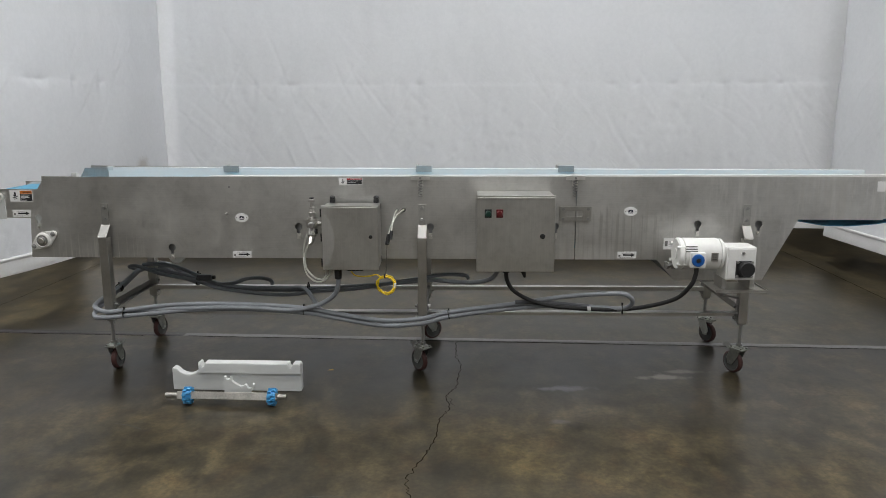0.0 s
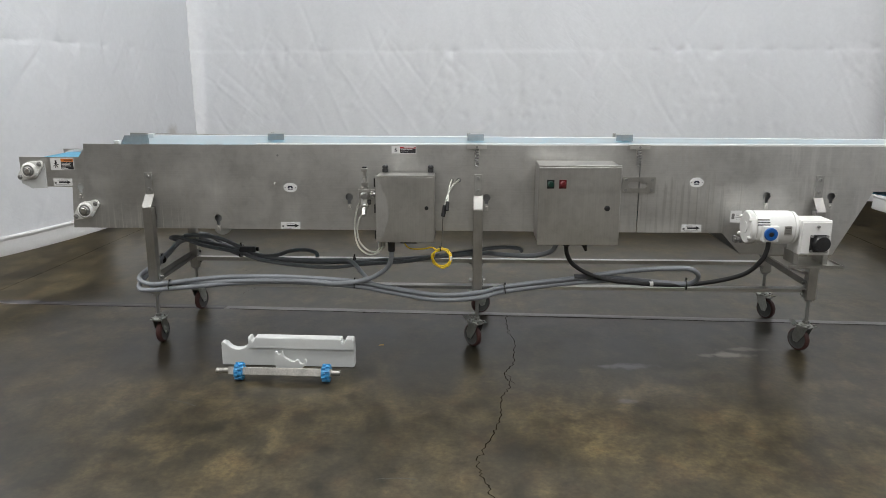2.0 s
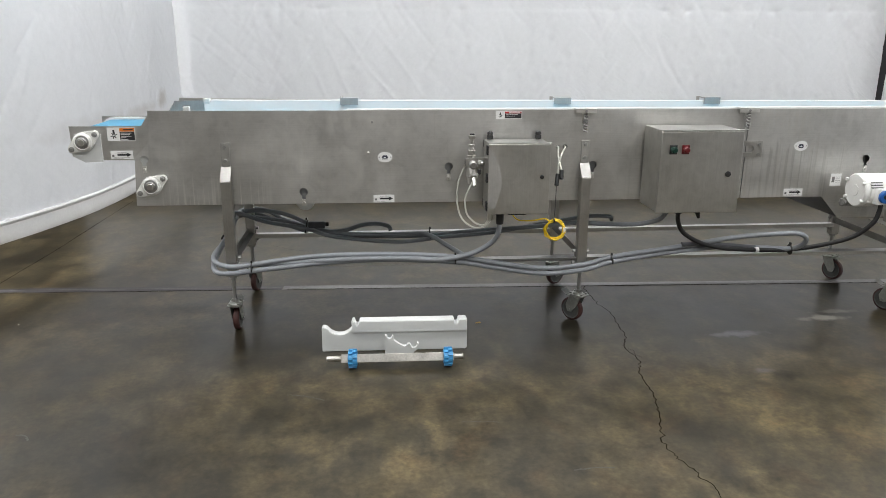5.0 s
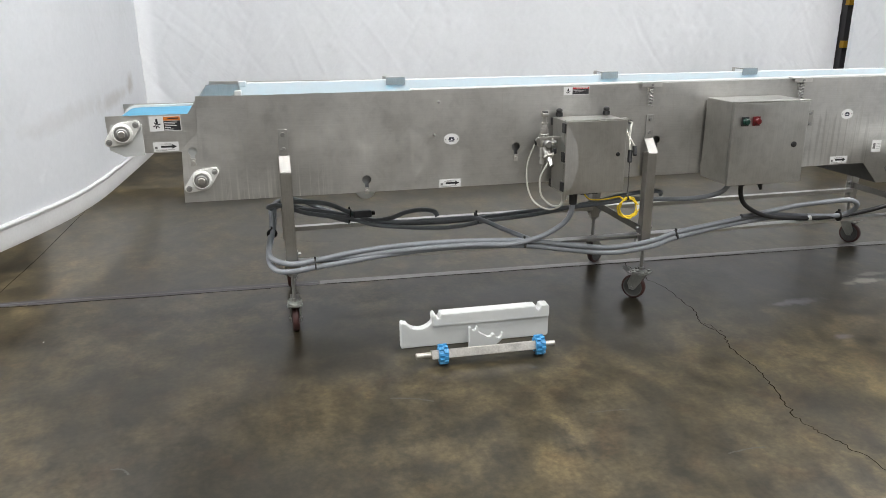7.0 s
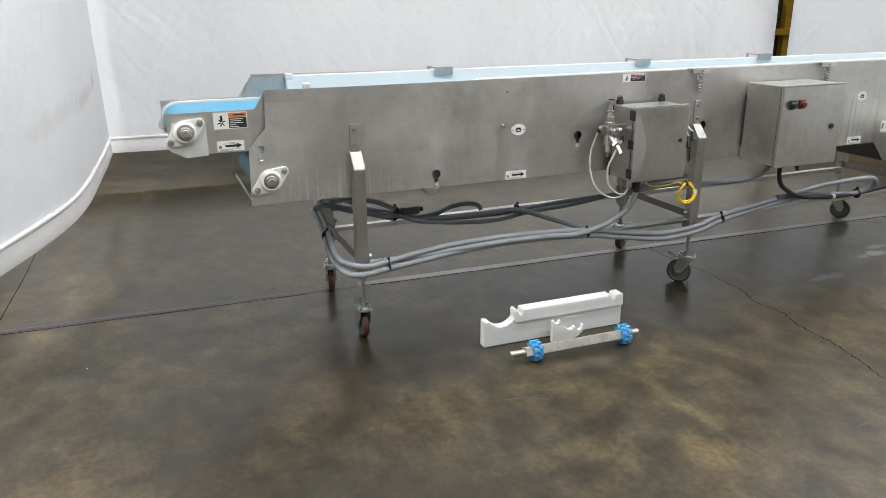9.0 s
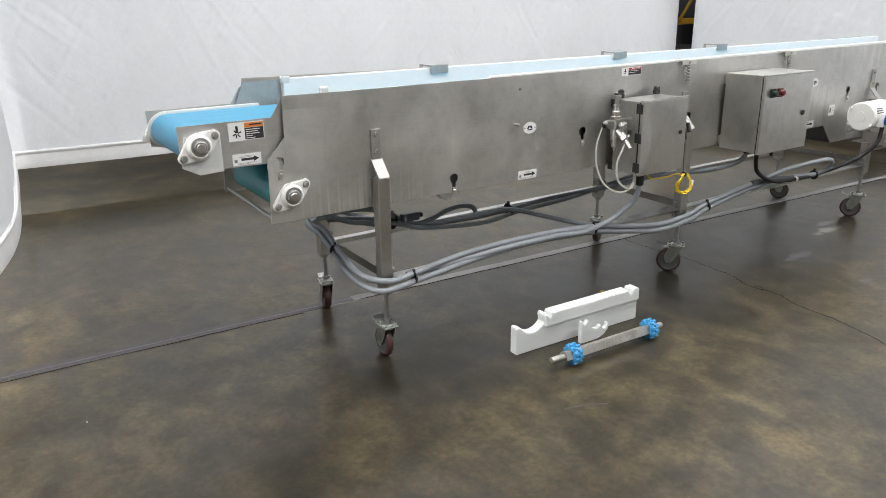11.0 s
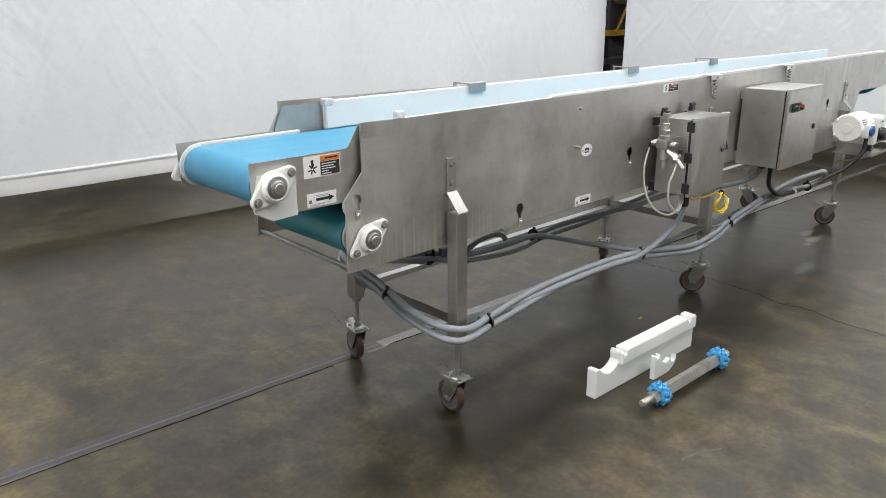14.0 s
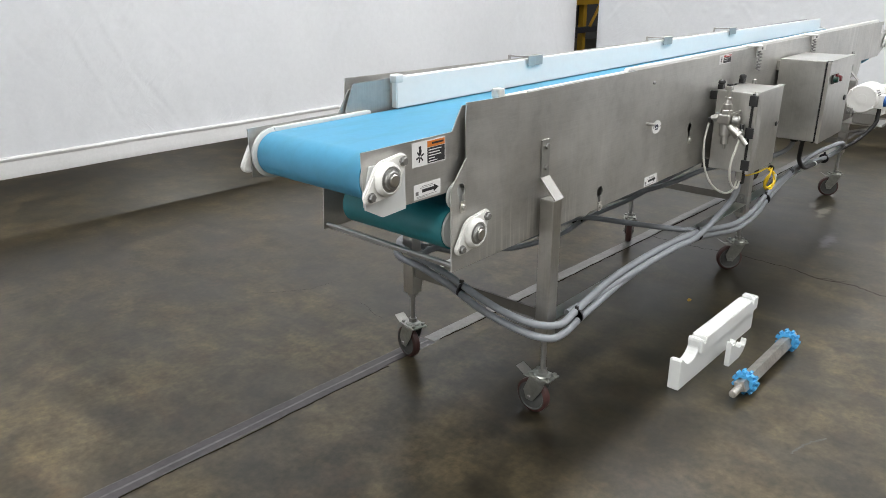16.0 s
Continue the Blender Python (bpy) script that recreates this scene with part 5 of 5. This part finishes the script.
rod(bm, (1.112, 3.937, 0.628), (1.112, 3.937, 0.662), 0.009, seg=12, bevel=0.002)
part("pipe_fitting", bm, BOLT, motor, "small steel pipe fitting")
part("fitting_bracket", box(B(), 1.150, 1.215, 3.952, 3.972, 0.618, 0.634, 0.002), BOLT, motor)
part("junction_box", box(B(), 1.200, 1.276, 3.792, 3.832, 0.658, 0.738, 0.006), PAINT, motor)
part("junction_neck", box(B(), 1.210, 1.266, 3.830, 3.86, 0.668, 0.728, 0.004), PAINT, motor)
conn = part("connector", lathe(B(), (1.234, 3.7915, 0.700), (0, -1, 0), [(0, 0.032), (0.010, 0.032), (0.014, 0.029), (0.0145, 0.016), (0.010, 0.015), (0.010, 0.004)], 32), BLUE_DARK, motor, "round blue connector face")
part("pin_disc", lathe(B(), (1.234, 3.7812, 0.700), (0, -1, 0), [(0, 0.011), (0.003, 0.011), (0.004, 0.006)], 16), BLACK, conn)
gb = part("gearbox", box(B(), 1.388, 1.542, 3.818, 3.955, 0.590, 0.764, 0.008), PAINT, motor, "white painted right-angle gearbox")
part("output_flange", lathe(B(), (1.478, 3.9555, 0.668), (0, 1, 0), [(0, 0.066), (0.018, 0.064), (0.022, 0.050), (0.060, 0.046)], 36), PAINT, gb)
part("output_shaft", rod(B(), (1.478, 4.015, 0.668), (1.478, FY + 0.050, 0.668), 0.022, seg=24), CHROME, gb)
part("gearbox_lid", box(B(), 1.396, 1.534, 3.812, 3.8185, 0.598, 0.756, 0.003), PAINT, gb)
part("cap_plate", box(B(), 1.436, 1.524, 3.805, 3.8118, 0.606, 0.694, 0.003), BLACK, gb)
part("shaft_cap", lathe(B(), (1.487, 3.8048, 0.652), (0, -1, 0), [(0, 0.041), (0.020, 0.040), (0.027, 0.036), (0.028, 0.010)], 36), BLACK, gb, "round black shaft cover")
for x, z in ((1.443, 0.613), (1.517, 0.613), (1.443, 0.687), (1.517, 0.687), (1.470, 0.735)):
    part("bolt", rod(B(), (x, 3.800, z), (x, 3.8118, z), 0.0075, seg=6, bevel=0.001), BOLT, gb)
for z in (0.72, 0.615):
    part("plug", rod(B(), (1.5425, 3.90, z), (1.560, 3.90, z), 0.016, seg=16, bevel=0.003), PAINT, gb)
for x in (1.40, 1.545):
    part("foot", box(B(), x - 0.013, x + 0.013, 3.86, 3.98, 0.5310, 0.592, 0.003), STEEL_TUBE, gb)
motor.location += Vector((-0.017, -0.052, 0.010))   # the whole drive stands off the sheet
tray = part("motor_tray", box(B(), 1.323, 1.590, 3.745, YF - 0.026, 0.536, 0.5405, 0.001), STEEL_TUBE, conveyor, "flat stainless motor tray")
for dims in ((1.323, 1.590, 3.745, 3.748, 0.541, 0.551), (1.587, 1.590, 3.749, YF - 0.026, 0.541, 0.551)):
    part("tray_lip", box(B(), *dims), STEEL_TUBE, tray)
part("tray_brace", angle_bar((1.345, 3.77, 0.532), (1.545, YF, 0.44), 0.022, True, (0.3, 0.6, 0)), STEEL_TUBE, conveyor)

# ---- cables ----
def tie(parent, c, d, r=0.026):
    bm = lathe(B(), c, d, [(-0.003, r - 0.0015), (0.003, r - 0.0015), (0.003, r), (-0.003, r)], 18)
    box(bm, c[0] - 0.004, c[0] + 0.004, c[1] - 0.006, c[1] + 0.006, c[2] + r - 0.002, c[2] + r + 0.010)
    part("cable_tie", bm, BLACK, parent, "black plastic cable tie")


front = thing("grey_cable", (-0.5, 3.96, 0.33), "thick grey power cable looped along the legs and tied", "cable")
CR = 0.0128
upper = [(-1.66, 4.555, 0.402), (-1.80, 4.60, 0.445), (-1.90, 4.655, 0.482), (-1.985, 4.662, 0.490), (-2.042, 4.61, 0.486), (-2.048, 4.50, 0.468), (-2.052, 4.38, 0.444), (-2.070, 4.22, 0.408), (-2.085, 4.08, 0.390), (-2.065, 3.985, 0.378), (-1.985, 3.948, 0.362), (-1.883, 3.955, 0.369), (-1.722, 3.966, 0.388), (-1.53, 3.972, 0.402), (-1.212, 3.972, 0.403), (-0.874, 3.966, 0.384), (-0.676, 3.955, 0.352), (-0.425, 3.95, 0.318), (-0.204, 3.95, 0.333), (-0.066, 3.952, 0.368), (0.265, 3.955, 0.412), (0.574, 3.930, 0.466), (0.80, 3.872, 0.498), (0.876, 3.852, 0.500), (0.917, 3.856, 0.473), (0.922, 3.890, 0.430), (0.878, 3.932, 0.398), (0.74, 3.958, 0.399), (0.55, 3.964, 0.408), (0.265, 3.962, 0.386)]
lower = [(-0.066, 3.945, 0.343), (-0.204, 3.940, 0.308), (-0.425, 3.946, 0.291), (-0.676, 3.957, 0.326), (-0.874, 3.962, 0.358), (-1.212, 3.966, 0.376), (-1.53, 3.962, 0.369), (-1.722, 3.955, 0.352), (-1.883, 3.944, 0.340), (-1.98, 3.935, 0.332), (-2.050, 3.950, 0.334), (-2.085, 4.04, 0.348), (-2.085, 4.20, 0.374), (-2.066, 4.36, 0.414), (-2.062, 4.49, 0.442), (-2.060, 4.60, 0.455), (-2.00, 4.668, 0.460), (-1.93, 4.665, 0.450), (-1.80, 4.60, 0.415), (-1.66, 4.528, 0.385)]
part("cable", hose(B(), upper + lower, CR, 12, 7), GREY_CABLE, front)
for c, d in (((-1.883, 3.950, 0.354), (1, 0, 0)), ((-0.874, 3.964, 0.371), (1, 0, -0.05)), ((-0.066, 3.949, 0.355), (1, 0, 0.2)), ((-2.066, 4.30, 0.412), (0, 1, 0.2))):
    tie(front, c, d)

rear = thing("grey_cable", (-1.2, 4.53, 0.33), "thick grey cable bundle lying along the rear stretcher", "cable")
part("cable", hose(B(), [(-1.98, 4.548, 0.470), (-1.90, 4.548, 0.460), (-1.78, 4.546, 0.440), (-1.66, 4.545, 0.412), (-1.50, 4.545, 0.372), (-1.363, 4.545, 0.350), (-1.144, 4.545, 0.340), (-0.925, 4.54, 0.348), (-0.70, 4.50, 0.376), (-0.42, 4.32, 0.440), (-0.18, 4.24, 0.480), (-0.05, 4.18, 0.487), (0.08, 4.05, 0.515), (0.17, 3.96, 0.560), (0.20, 3.93, 0.613)], CR, 12), GREY_CABLE, rear)
part("cable", hose(B(), [(-1.66, 4.510, 0.402), (-1.55, 4.510, 0.385), (-1.44, 4.512, 0.392), (-1.358, 4.512, 0.418), (-1.27, 4.512, 0.427), (-1.20, 4.510, 0.412), (-1.185, 4.50, 0.386)], CR, 12), GREY_CABLE, rear)
part("cable", hose(B(), [(-2.00, 4.500, 0.512), (-1.92, 4.495, 0.518), (-1.78, 4.495, 0.498), (-1.66, 4.510, 0.440), (-1.52, 4.515, 0.380), (-1.30, 4.512, 0.362), (-1.10, 4.505, 0.364), (-0.98, 4.46, 0.372), (-0.88, 4.25, 0.360), (-0.80, 4.05, 0.355), (-0.74, 3.975, 0.352)], CR, 12), GREY_CABLE, rear)
part("cable", hose(B(), [(-2.055, 4.525, 0.478), (-2.075, 4.47, 0.505), (-2.02, 4.46, 0.512), (-1.90, 4.48, 0.462), (-1.80, 4.485, 0.438), (-1.66, 4.485, 0.412), (-1.50, 4.488, 0.360), (-1.144, 4.490, 0.322), (-0.90, 4.49, 0.345), (-0.62, 4.42, 0.385), (-0.30, 4.34, 0.46), (-0.10, 4.30, 0.50), (0.02, 4.30, 0.498), (0.045, 4.32, 0.475)], CR * 0.9, 12), GREY_CABLE, rear)
tie(rear, (-1.66, 4.518, 0.416), (1, 0, -0.2), 0.041)
tie(rear, (-0.96, 4.515, 0.355), (1, 0, 0.1), 0.036)
part("plug", box(B(), -1.645, -1.550, 4.44, 4.475, 0.422, 0.460, 0.008), GREY_DARK, rear, "dark grey cable plug")
part("plug_nub", rod(B(), (-1.55, 4.457, 0.442), (-1.532, 4.457, 0.442), 0.012, seg=12, bevel=0.002), BLACK, rear)

drop = thing("grey_cable", (-0.68, 3.94, 0.40), "thick grey cable hanging from the enclosure's gland", "cable")
part("cable", hose(B(), [(-0.664, 3.888, 0.60), (-0.668, 3.895, 0.53), (-0.690, 3.912, 0.478), (-0.745, 3.932, 0.432), (-0.817, 3.942, 0.400), (-0.95, 3.948, 0.376), (-1.12, 3.950, 0.386), (-1.35, 3.952, 0.388), (-1.60, 3.964, 0.376), (-1.80, 3.974, 0.364), (-1.90, 3.978, 0.362)], CR, 12), GREY_CABLE, drop)

black = thing("black_cable", (0.8, 3.9, 0.39), "black motor cable hanging between control box and motor", "cable")
part("cable", hose(B(), [(0.245, 3.90, 0.612), (0.252, 3.905, 0.560), (0.290, 3.915, 0.500), (0.384, 3.92, 0.445), (0.50, 3.93, 0.412), (0.60, 3.935, 0.401), (0.704, 3.938, 0.393), (0.875, 3.938, 0.392), (1.022, 3.895, 0.424), (1.142, 3.822, 0.486), (1.196, 3.765, 0.570), (1.217, 3.760, 0.630), (1.219, 3.760, 0.675)], 0.0115, 12), RUBBER, black)
part("cable", hose(B(), [(0.30, 3.945, 0.43), (0.42, 3.95, 0.428), (0.55, 3.945, 0.420), (0.66, 3.952, 0.406), (0.704, 3.958, 0.402)], 0.0125, 12), GREY_DARK, black)
part("tag", lathe(B(), (0.704, 3.938, 0.393), (1, 0, 0), [(-0.009, 0.012), (-0.009, 0.0142), (0.009, 0.0142), (0.009, 0.012)], 16), PAPER, black, "white cable tag")
tie(black, (0.885, 3.936, 0.393), (1, -0.1, 0.05), 0.028)

# ---- loose parts on the floor ----
GA = -1.4   # the parts lie slightly out of line with the conveyor
guide = thing("wear_block", (-1.19, 3.73, 0), "white plastic belt guide block with scooped end on the floor", "guide block")
GX, GY = -1.190, 3.722
def gp(pts):
    return [(GX + x, z) for x, z in pts]
scoop = circle_pts(-0.262, 0.158, 0.072, 12, 202, 338)
base_out = [(-0.347, 0.0), (0.340, 0.0), (0.347, 0.007), (0.347, 0.150), (0.340, 0.158), (0.308, 0.158), (0.304, 0.152), (0.300, 0.136), (0.290, 0.131), (0.284, 0.140), (0.284, 0.154), (0.278, 0.157), (-0.165, 0.157), (-0.168, 0.150), (-0.170, 0.136), (-0.179, 0.131), (-0.187, 0.138), (-0.190, 0.156), (-0.196, 0.159), (-0.203, 0.156), (-0.2065, 0.144)] + [p for p in reversed(scoop[1:-1])] + [(-0.341, 0.124), (-0.347, 0.120)]
part("block", turned(plate(B(), gp(base_out), GY - 0.022, GY + 0.022, (), 0.0025), (GX, GY, 0), GA), POLY, guide)
step_out = [(-0.200, 0.098), (0.346, 0.098), (0.346, 0.150), (0.340, 0.1565), (0.308, 0.1565), (0.300, 0.136), (0.290, 0.131), (0.284, 0.140), (0.278, 0.1555), (-0.165, 0.1555), (-0.170, 0.136), (-0.179, 0.131), (-0.187, 0.138), (-0.190, 0.1545), (-0.200, 0.150)]
part("ledge", turned(plate(B(), [(x, z + (0.0012 if z > 0.12 else 0)) for x, z in gp(step_out)], GY - 0.034, GY + 0.0232, (), 0.003), (GX, GY, 0), GA), POLY, guide)

hook = thing("hook_block", (-1.13, 3.60, 0), "small white plastic part with hooked edge standing on the floor", "plastic part")
HX, HY = -1.167, 3.645
hk = [(-0.072, 0.0), (0.030, 0.0), (0.060, 0.012), (0.080, 0.030), (0.088, 0.048), (0.086, 0.061), (0.079, 0.063), (0.0785, 0.050), (0.073, 0.041), (0.063, 0.037), (0.053, 0.041), (0.049, 0.052), (0.042, 0.060), (0.034, 0.058), (0.028, 0.050), (0.014, 0.049), (-0.004, 0.059), (-0.020, 0.069), (-0.030, 0.078), (-0.033, 0.100), (-0.038, 0.102), (-0.042, 0.090), (-0.052, 0.085), (-0.060, 0.090), (-0.064, 0.102), (-0.072, 0.102)]
part("block", turned(plate(B(), [(HX + x, z) for x, z in hk], HY - 0.010, HY + 0.010, (), 0.0008), (HX, HY, 0), GA), POLY, hook)

shaft = thing("sprocket_shaft", (-1.22, 3.52, 0), "square steel shaft with two blue plastic sprockets on the floor", "shaft")
SX, SY, SZ = -1.171, 3.518, 0.0445
bm = box(B(), SX - 0.269, SX + 0.242, SY - 0.019, SY + 0.019, SZ - 0.019, SZ + 0.019, 0.002)
bmesh.ops.rotate(bm, cent=(SX, SY, SZ), matrix=Matrix.Rotation(radians(-24), 3, "X"), verts=bm.verts[:])
part("shaft_bar", turned(bm, (SX, SY, 0), GA), ALU, shaft, "square brushed steel bar")
for a, b in ((-0.335, -0.2695), (0.2425, 0.288)):
    bm = rod(B(), (SX + a, SY, SZ), (SX + b, SY, SZ), 0.0135, seg=20, bevel=0.0015)
    part("journal", turned(bm, (SX, SY, 0), GA), ALU, shaft, "round turned shaft end")


def sprocket(dx):
    """Ten-toothed plastic sprocket: twin toothed rims on a hub with a square bore."""
    body = None
    for w0, w1 in ((-0.018, -0.0002), (0.0002, 0.018)):
        out = []
        for k in range(10):
            a = 36 * k + (0 if w0 < 0 else 14)
            for da, r in ((-9, 0.0340), (-6.5, 0.0445), (6.5, 0.0445), (9, 0.0340)):
                out.append((r * math.cos(radians(a + da)), r * math.sin(radians(a + da))))
        bm = plate(B(), [(x, z) for x, z in out], w0, w1, [[(-0.0198, -0.0198), (0.0198, -0.0198), (0.0198, 0.0198), (-0.0198, 0.0198)]])
        bmesh.ops.rotate(bm, cent=(0, 0, 0), matrix=Matrix.Rotation(radians(90), 3, "Z"), verts=bm.verts[:])
        bmesh.ops.translate(bm, vec=(SX + dx, SY, SZ), verts=bm.verts[:])
        turned(bm, (SX, SY, 0), GA)
        if body is None:
            body = part("sprocket", bm, BLUE, shaft, "blue plastic toothed sprocket")
        else:
            part("toothed_rim", bm, BLUE, body)
    bm = plate(B(), circle_pts(0, 0, 0.0325, 24), -0.021, 0.021, [[(-0.0198, -0.0198), (0.0198, -0.0198), (0.0198, 0.0198), (-0.0198, 0.0198)]])
    bmesh.ops.rotate(bm, cent=(0, 0, 0), matrix=Matrix.Rotation(radians(90), 3, "Z"), verts=bm.verts[:])
    bmesh.ops.translate(bm, vec=(SX + dx, SY, SZ), verts=bm.verts[:])
    part("hub", turned(bm, (SX, SY, 0), GA), BLUE, body)


sprocket(-0.217)
sprocket(0.217)

# ---- marks in and on the floor ----
def joint_y(x):
    return 4.592 - 0.043 * x


for xa, xb, mt, wd in ((-10, -3.345, FILLER_OLD, 0.06), (-3.34, -1.835, FILLER_OLD, 0.075), (-1.828, 3.0, STRIP, 0.060), (3.004, 12, STRIP_OLD, 0.05)):
    bm = B()
    m = max(2, int((xb - xa) / 0.06))
    rings = []
    for i in range(m + 1):
        x = xa + (xb - xa) * i / m
        y = joint_y(x)
        j0, j1 = 0.006 * noise.noise(Vector((x * 9, 0, 0))), 0.004 * noise.noise(Vector((x * 9, 5, 0)))
        h = 0.0025 + 0.001 * noise.noise(Vector((x * 5, 9, 0)))
        rings.append([bm.verts.new((x, y + o, z)) for o, z in ((-wd / 2 + j0, 0.0004), (-wd / 2 + 0.004 + j0, h), (0, h + 0.0008), (wd / 2 - 0.004 + j1, h), (wd / 2 + j1, 0.0004))])
    for a, b in zip(rings, rings[1:]):
        for k in range(4):
            bm.faces.new((a[k], b[k], b[k + 1], a[k + 1]))
    bmesh.ops.recalc_face_normals(bm, faces=bm.faces[:])
    single("joint_filler", bm, mt, "grey filler strip in the floor joint", "floor joint", kind="structure")


bm = B()
prev = None
for i in range(61):
    x = -4.6 + 2.76 * i / 60
    y = joint_y(x) - 0.006 + 0.003 * noise.noise(Vector((x * 6, 2, 0)))
    w = 0.004 + 0.004 * abs(noise.noise(Vector((x * 11, 4, 0))))
    cur = [bm.verts.new((x, y - w, 0.0046)), bm.verts.new((x, y + w, 0.0046))]
    if prev:
        bm.faces.new((prev[0], cur[0], cur[1], prev[1]))
    prev = cur
single("joint_ridge", bm, FILLER_RIDGE, "pale worn line along the joint filler", "floor joint", kind="structure")


def crack(pts, width, seed, label="dark jagged crack in the concrete", rough=0.012, material=CRACK, name="floor_crack"):
    path = smooth_path([(x, y, 0) for x, y in pts], 14)
    bm = B()
    prev = None
    for i, p in enumerate(path):
        t = (path[min(i + 1, len(path) - 1)] - path[max(i - 1, 0)]).normalized()
        s = Vector((-t.y, t.x, 0))
        o = p + s * rough * (noise.noise(Vector((i * 0.31, seed, 0))) + 0.6 * noise.noise(Vector((i * 0.9, seed, 3))))
        w = width * (0.55 + 0.9 * abs(noise.noise(Vector((i * 0.55, seed, 8)))))
        cur = [bm.verts.new(o + s * w / 2 + Vector((0, 0, 0.0012))), bm.verts.new(o - s * w / 2 + Vector((0, 0, 0.0012)))]
        if prev:
            bm.faces.new((prev[0], prev[1], cur[1], cur[0]))
        prev = cur
    bmesh.ops.recalc_face_normals(bm, faces=bm.faces[:])
    single(name, bm, material, label, "floor mark" if name == "floor_scuff" else "crack", kind="structure")


crack([(-0.02, 4.58), (-0.03, 4.30), (0.0, 4.10), (-0.025, 3.78), (-0.075, 3.64), (-0.055, 3.50), (-0.10, 3.338), (-0.12, 3.12), (-0.168, 2.93), (-0.218, 2.77), (-0.195, 2.63), (-0.15, 2.42), (-0.20, 2.1), (-0.16, 1.6), (-0.22, 1.0)], 0.0058, 3, rough=0.018)
crack([(-0.075, 3.64), (-0.045, 3.60), (-0.05, 3.56), (-0.03, 3.52)], 0.003, 21, rough=0.008)
crack([(-3.60, 4.0), (-3.56, 4.6), (-3.53, 5.1), (-3.50, 5.6), (-3.485, 6.1), (-3.45, 7.2)], 0.006, 15, "straight dark joint line in the concrete", 0.002)
crack([(3.32, 7.6), (3.325, 6.9), (3.31, 5.66), (3.30, 4.7)], 0.008, 11, "straight dark joint line in the concrete", 0.001)
crack([(x / 10, joint_y(x / 10) - 0.041 + 0.003 * math.sin(x)) for x in range(-75, -18, 3)], 0.010, 6, "dark ragged edge along the floor joint", 0.005)
crack([(x / 10, joint_y(x / 10) - 0.034 + 0.003 * math.sin(x)) for x in range(-18, 33, 3)], 0.012, 5, "dark ragged edge along the floor joint", 0.006)


for k, pts in enumerate(([(-1.66, 3.275), (-1.60, 3.262), (-1.55, 3.242), (-1.50, 3.212)], [(-2.645, 3.03), (-2.61, 3.025), (-2.588, 3.0), (-2.58, 2.985)], [(-0.60, 2.62), (-0.52, 2.63), (-0.45, 2.625)])):
    crack(pts, 0.010, 31 + k, "short pale scrape on the concrete", 0.004, SCUFF, "floor_scuff")
crack([(-0.95, 2.988), (-0.87, 2.982), (-0.79, 2.972)], 0.006, 37, "short dark drag mark on the concrete", 0.004, STRIP_OLD, "floor_scuff")
crack([(-1.762, 5.17), (-1.772, 5.10), (-1.805, 5.03), (-1.812, 4.97)], 0.0018, 41, "hairline crack in the concrete", 0.006)
crack([(-2.02, 5.62), (-1.90, 5.52), (-1.80, 5.46), (-1.66, 5.44)], 0.0015, 43, "hairline crack in the concrete", 0.006)
bm = B()
vs = [bm.verts.new((-0.744 + x, 4.013 + y, z)) for x, y, z in ((-0.016, -0.006, 0.002), (0.0, -0.011, 0.005), (0.017, -0.003, 0.003), (0.012, 0.009, 0.006), (-0.010, 0.008, 0.003))]
bmesh.ops.solidify(bm, geom=[bm.faces.new(vs)], thickness=0.0015)
single("leaf_scrap", bm, RACK_YELLOW, "small dry yellow leaf scrap on the concrete floor", "leaf")
single("pebble", box(B(), -3.135, -3.129, 4.177, 4.183, 0, 0.004, 0.0015), PAPER, "tiny pale chip lying on the concrete floor", "chip")

# ---- beyond the gap between the curtains ----
rack = thing("steel_rack", (7.0, 9.8, 0), "yellow and dark steel rack in the dim hall beyond", "rack")
for x in (5.7, 6.15, 7.0, 7.6, 8.4):
    part("upright", box(B(), x - 0.05, x + 0.05, 9.6, 9.7, 0, 3.6, 0.005), RACK_YELLOW if x in (6.15, 7.6) else RACK_DARK, rack)
for z in (0.5, 0.95, 1.5, 2.4):
    part("beam", box(B(), 5.6, 8.5, 9.52, 9.595, z, z + 0.09, 0.004), RACK_YELLOW if z in (0.95, 1.5) else RACK_DARK, rack)
for x0, z0, x1, z1 in ((6.2, 1.0, 7.0, 2.0), (7.0, 1.0, 7.6, 1.9), (7.6, 0.6, 8.4, 1.5)):
    part("brace", rod(B(), (x0, 9.5, z0), (x1, 9.5, z1), 0.025, seg=10), RACK_YELLOW, rack)
for x in (6.0, 7.3):
    part("crate", box(B(), x - 0.4, x + 0.45, 9.72, 10.4, 0.61, 1.45, 0.01), RACK_DARK, rack)
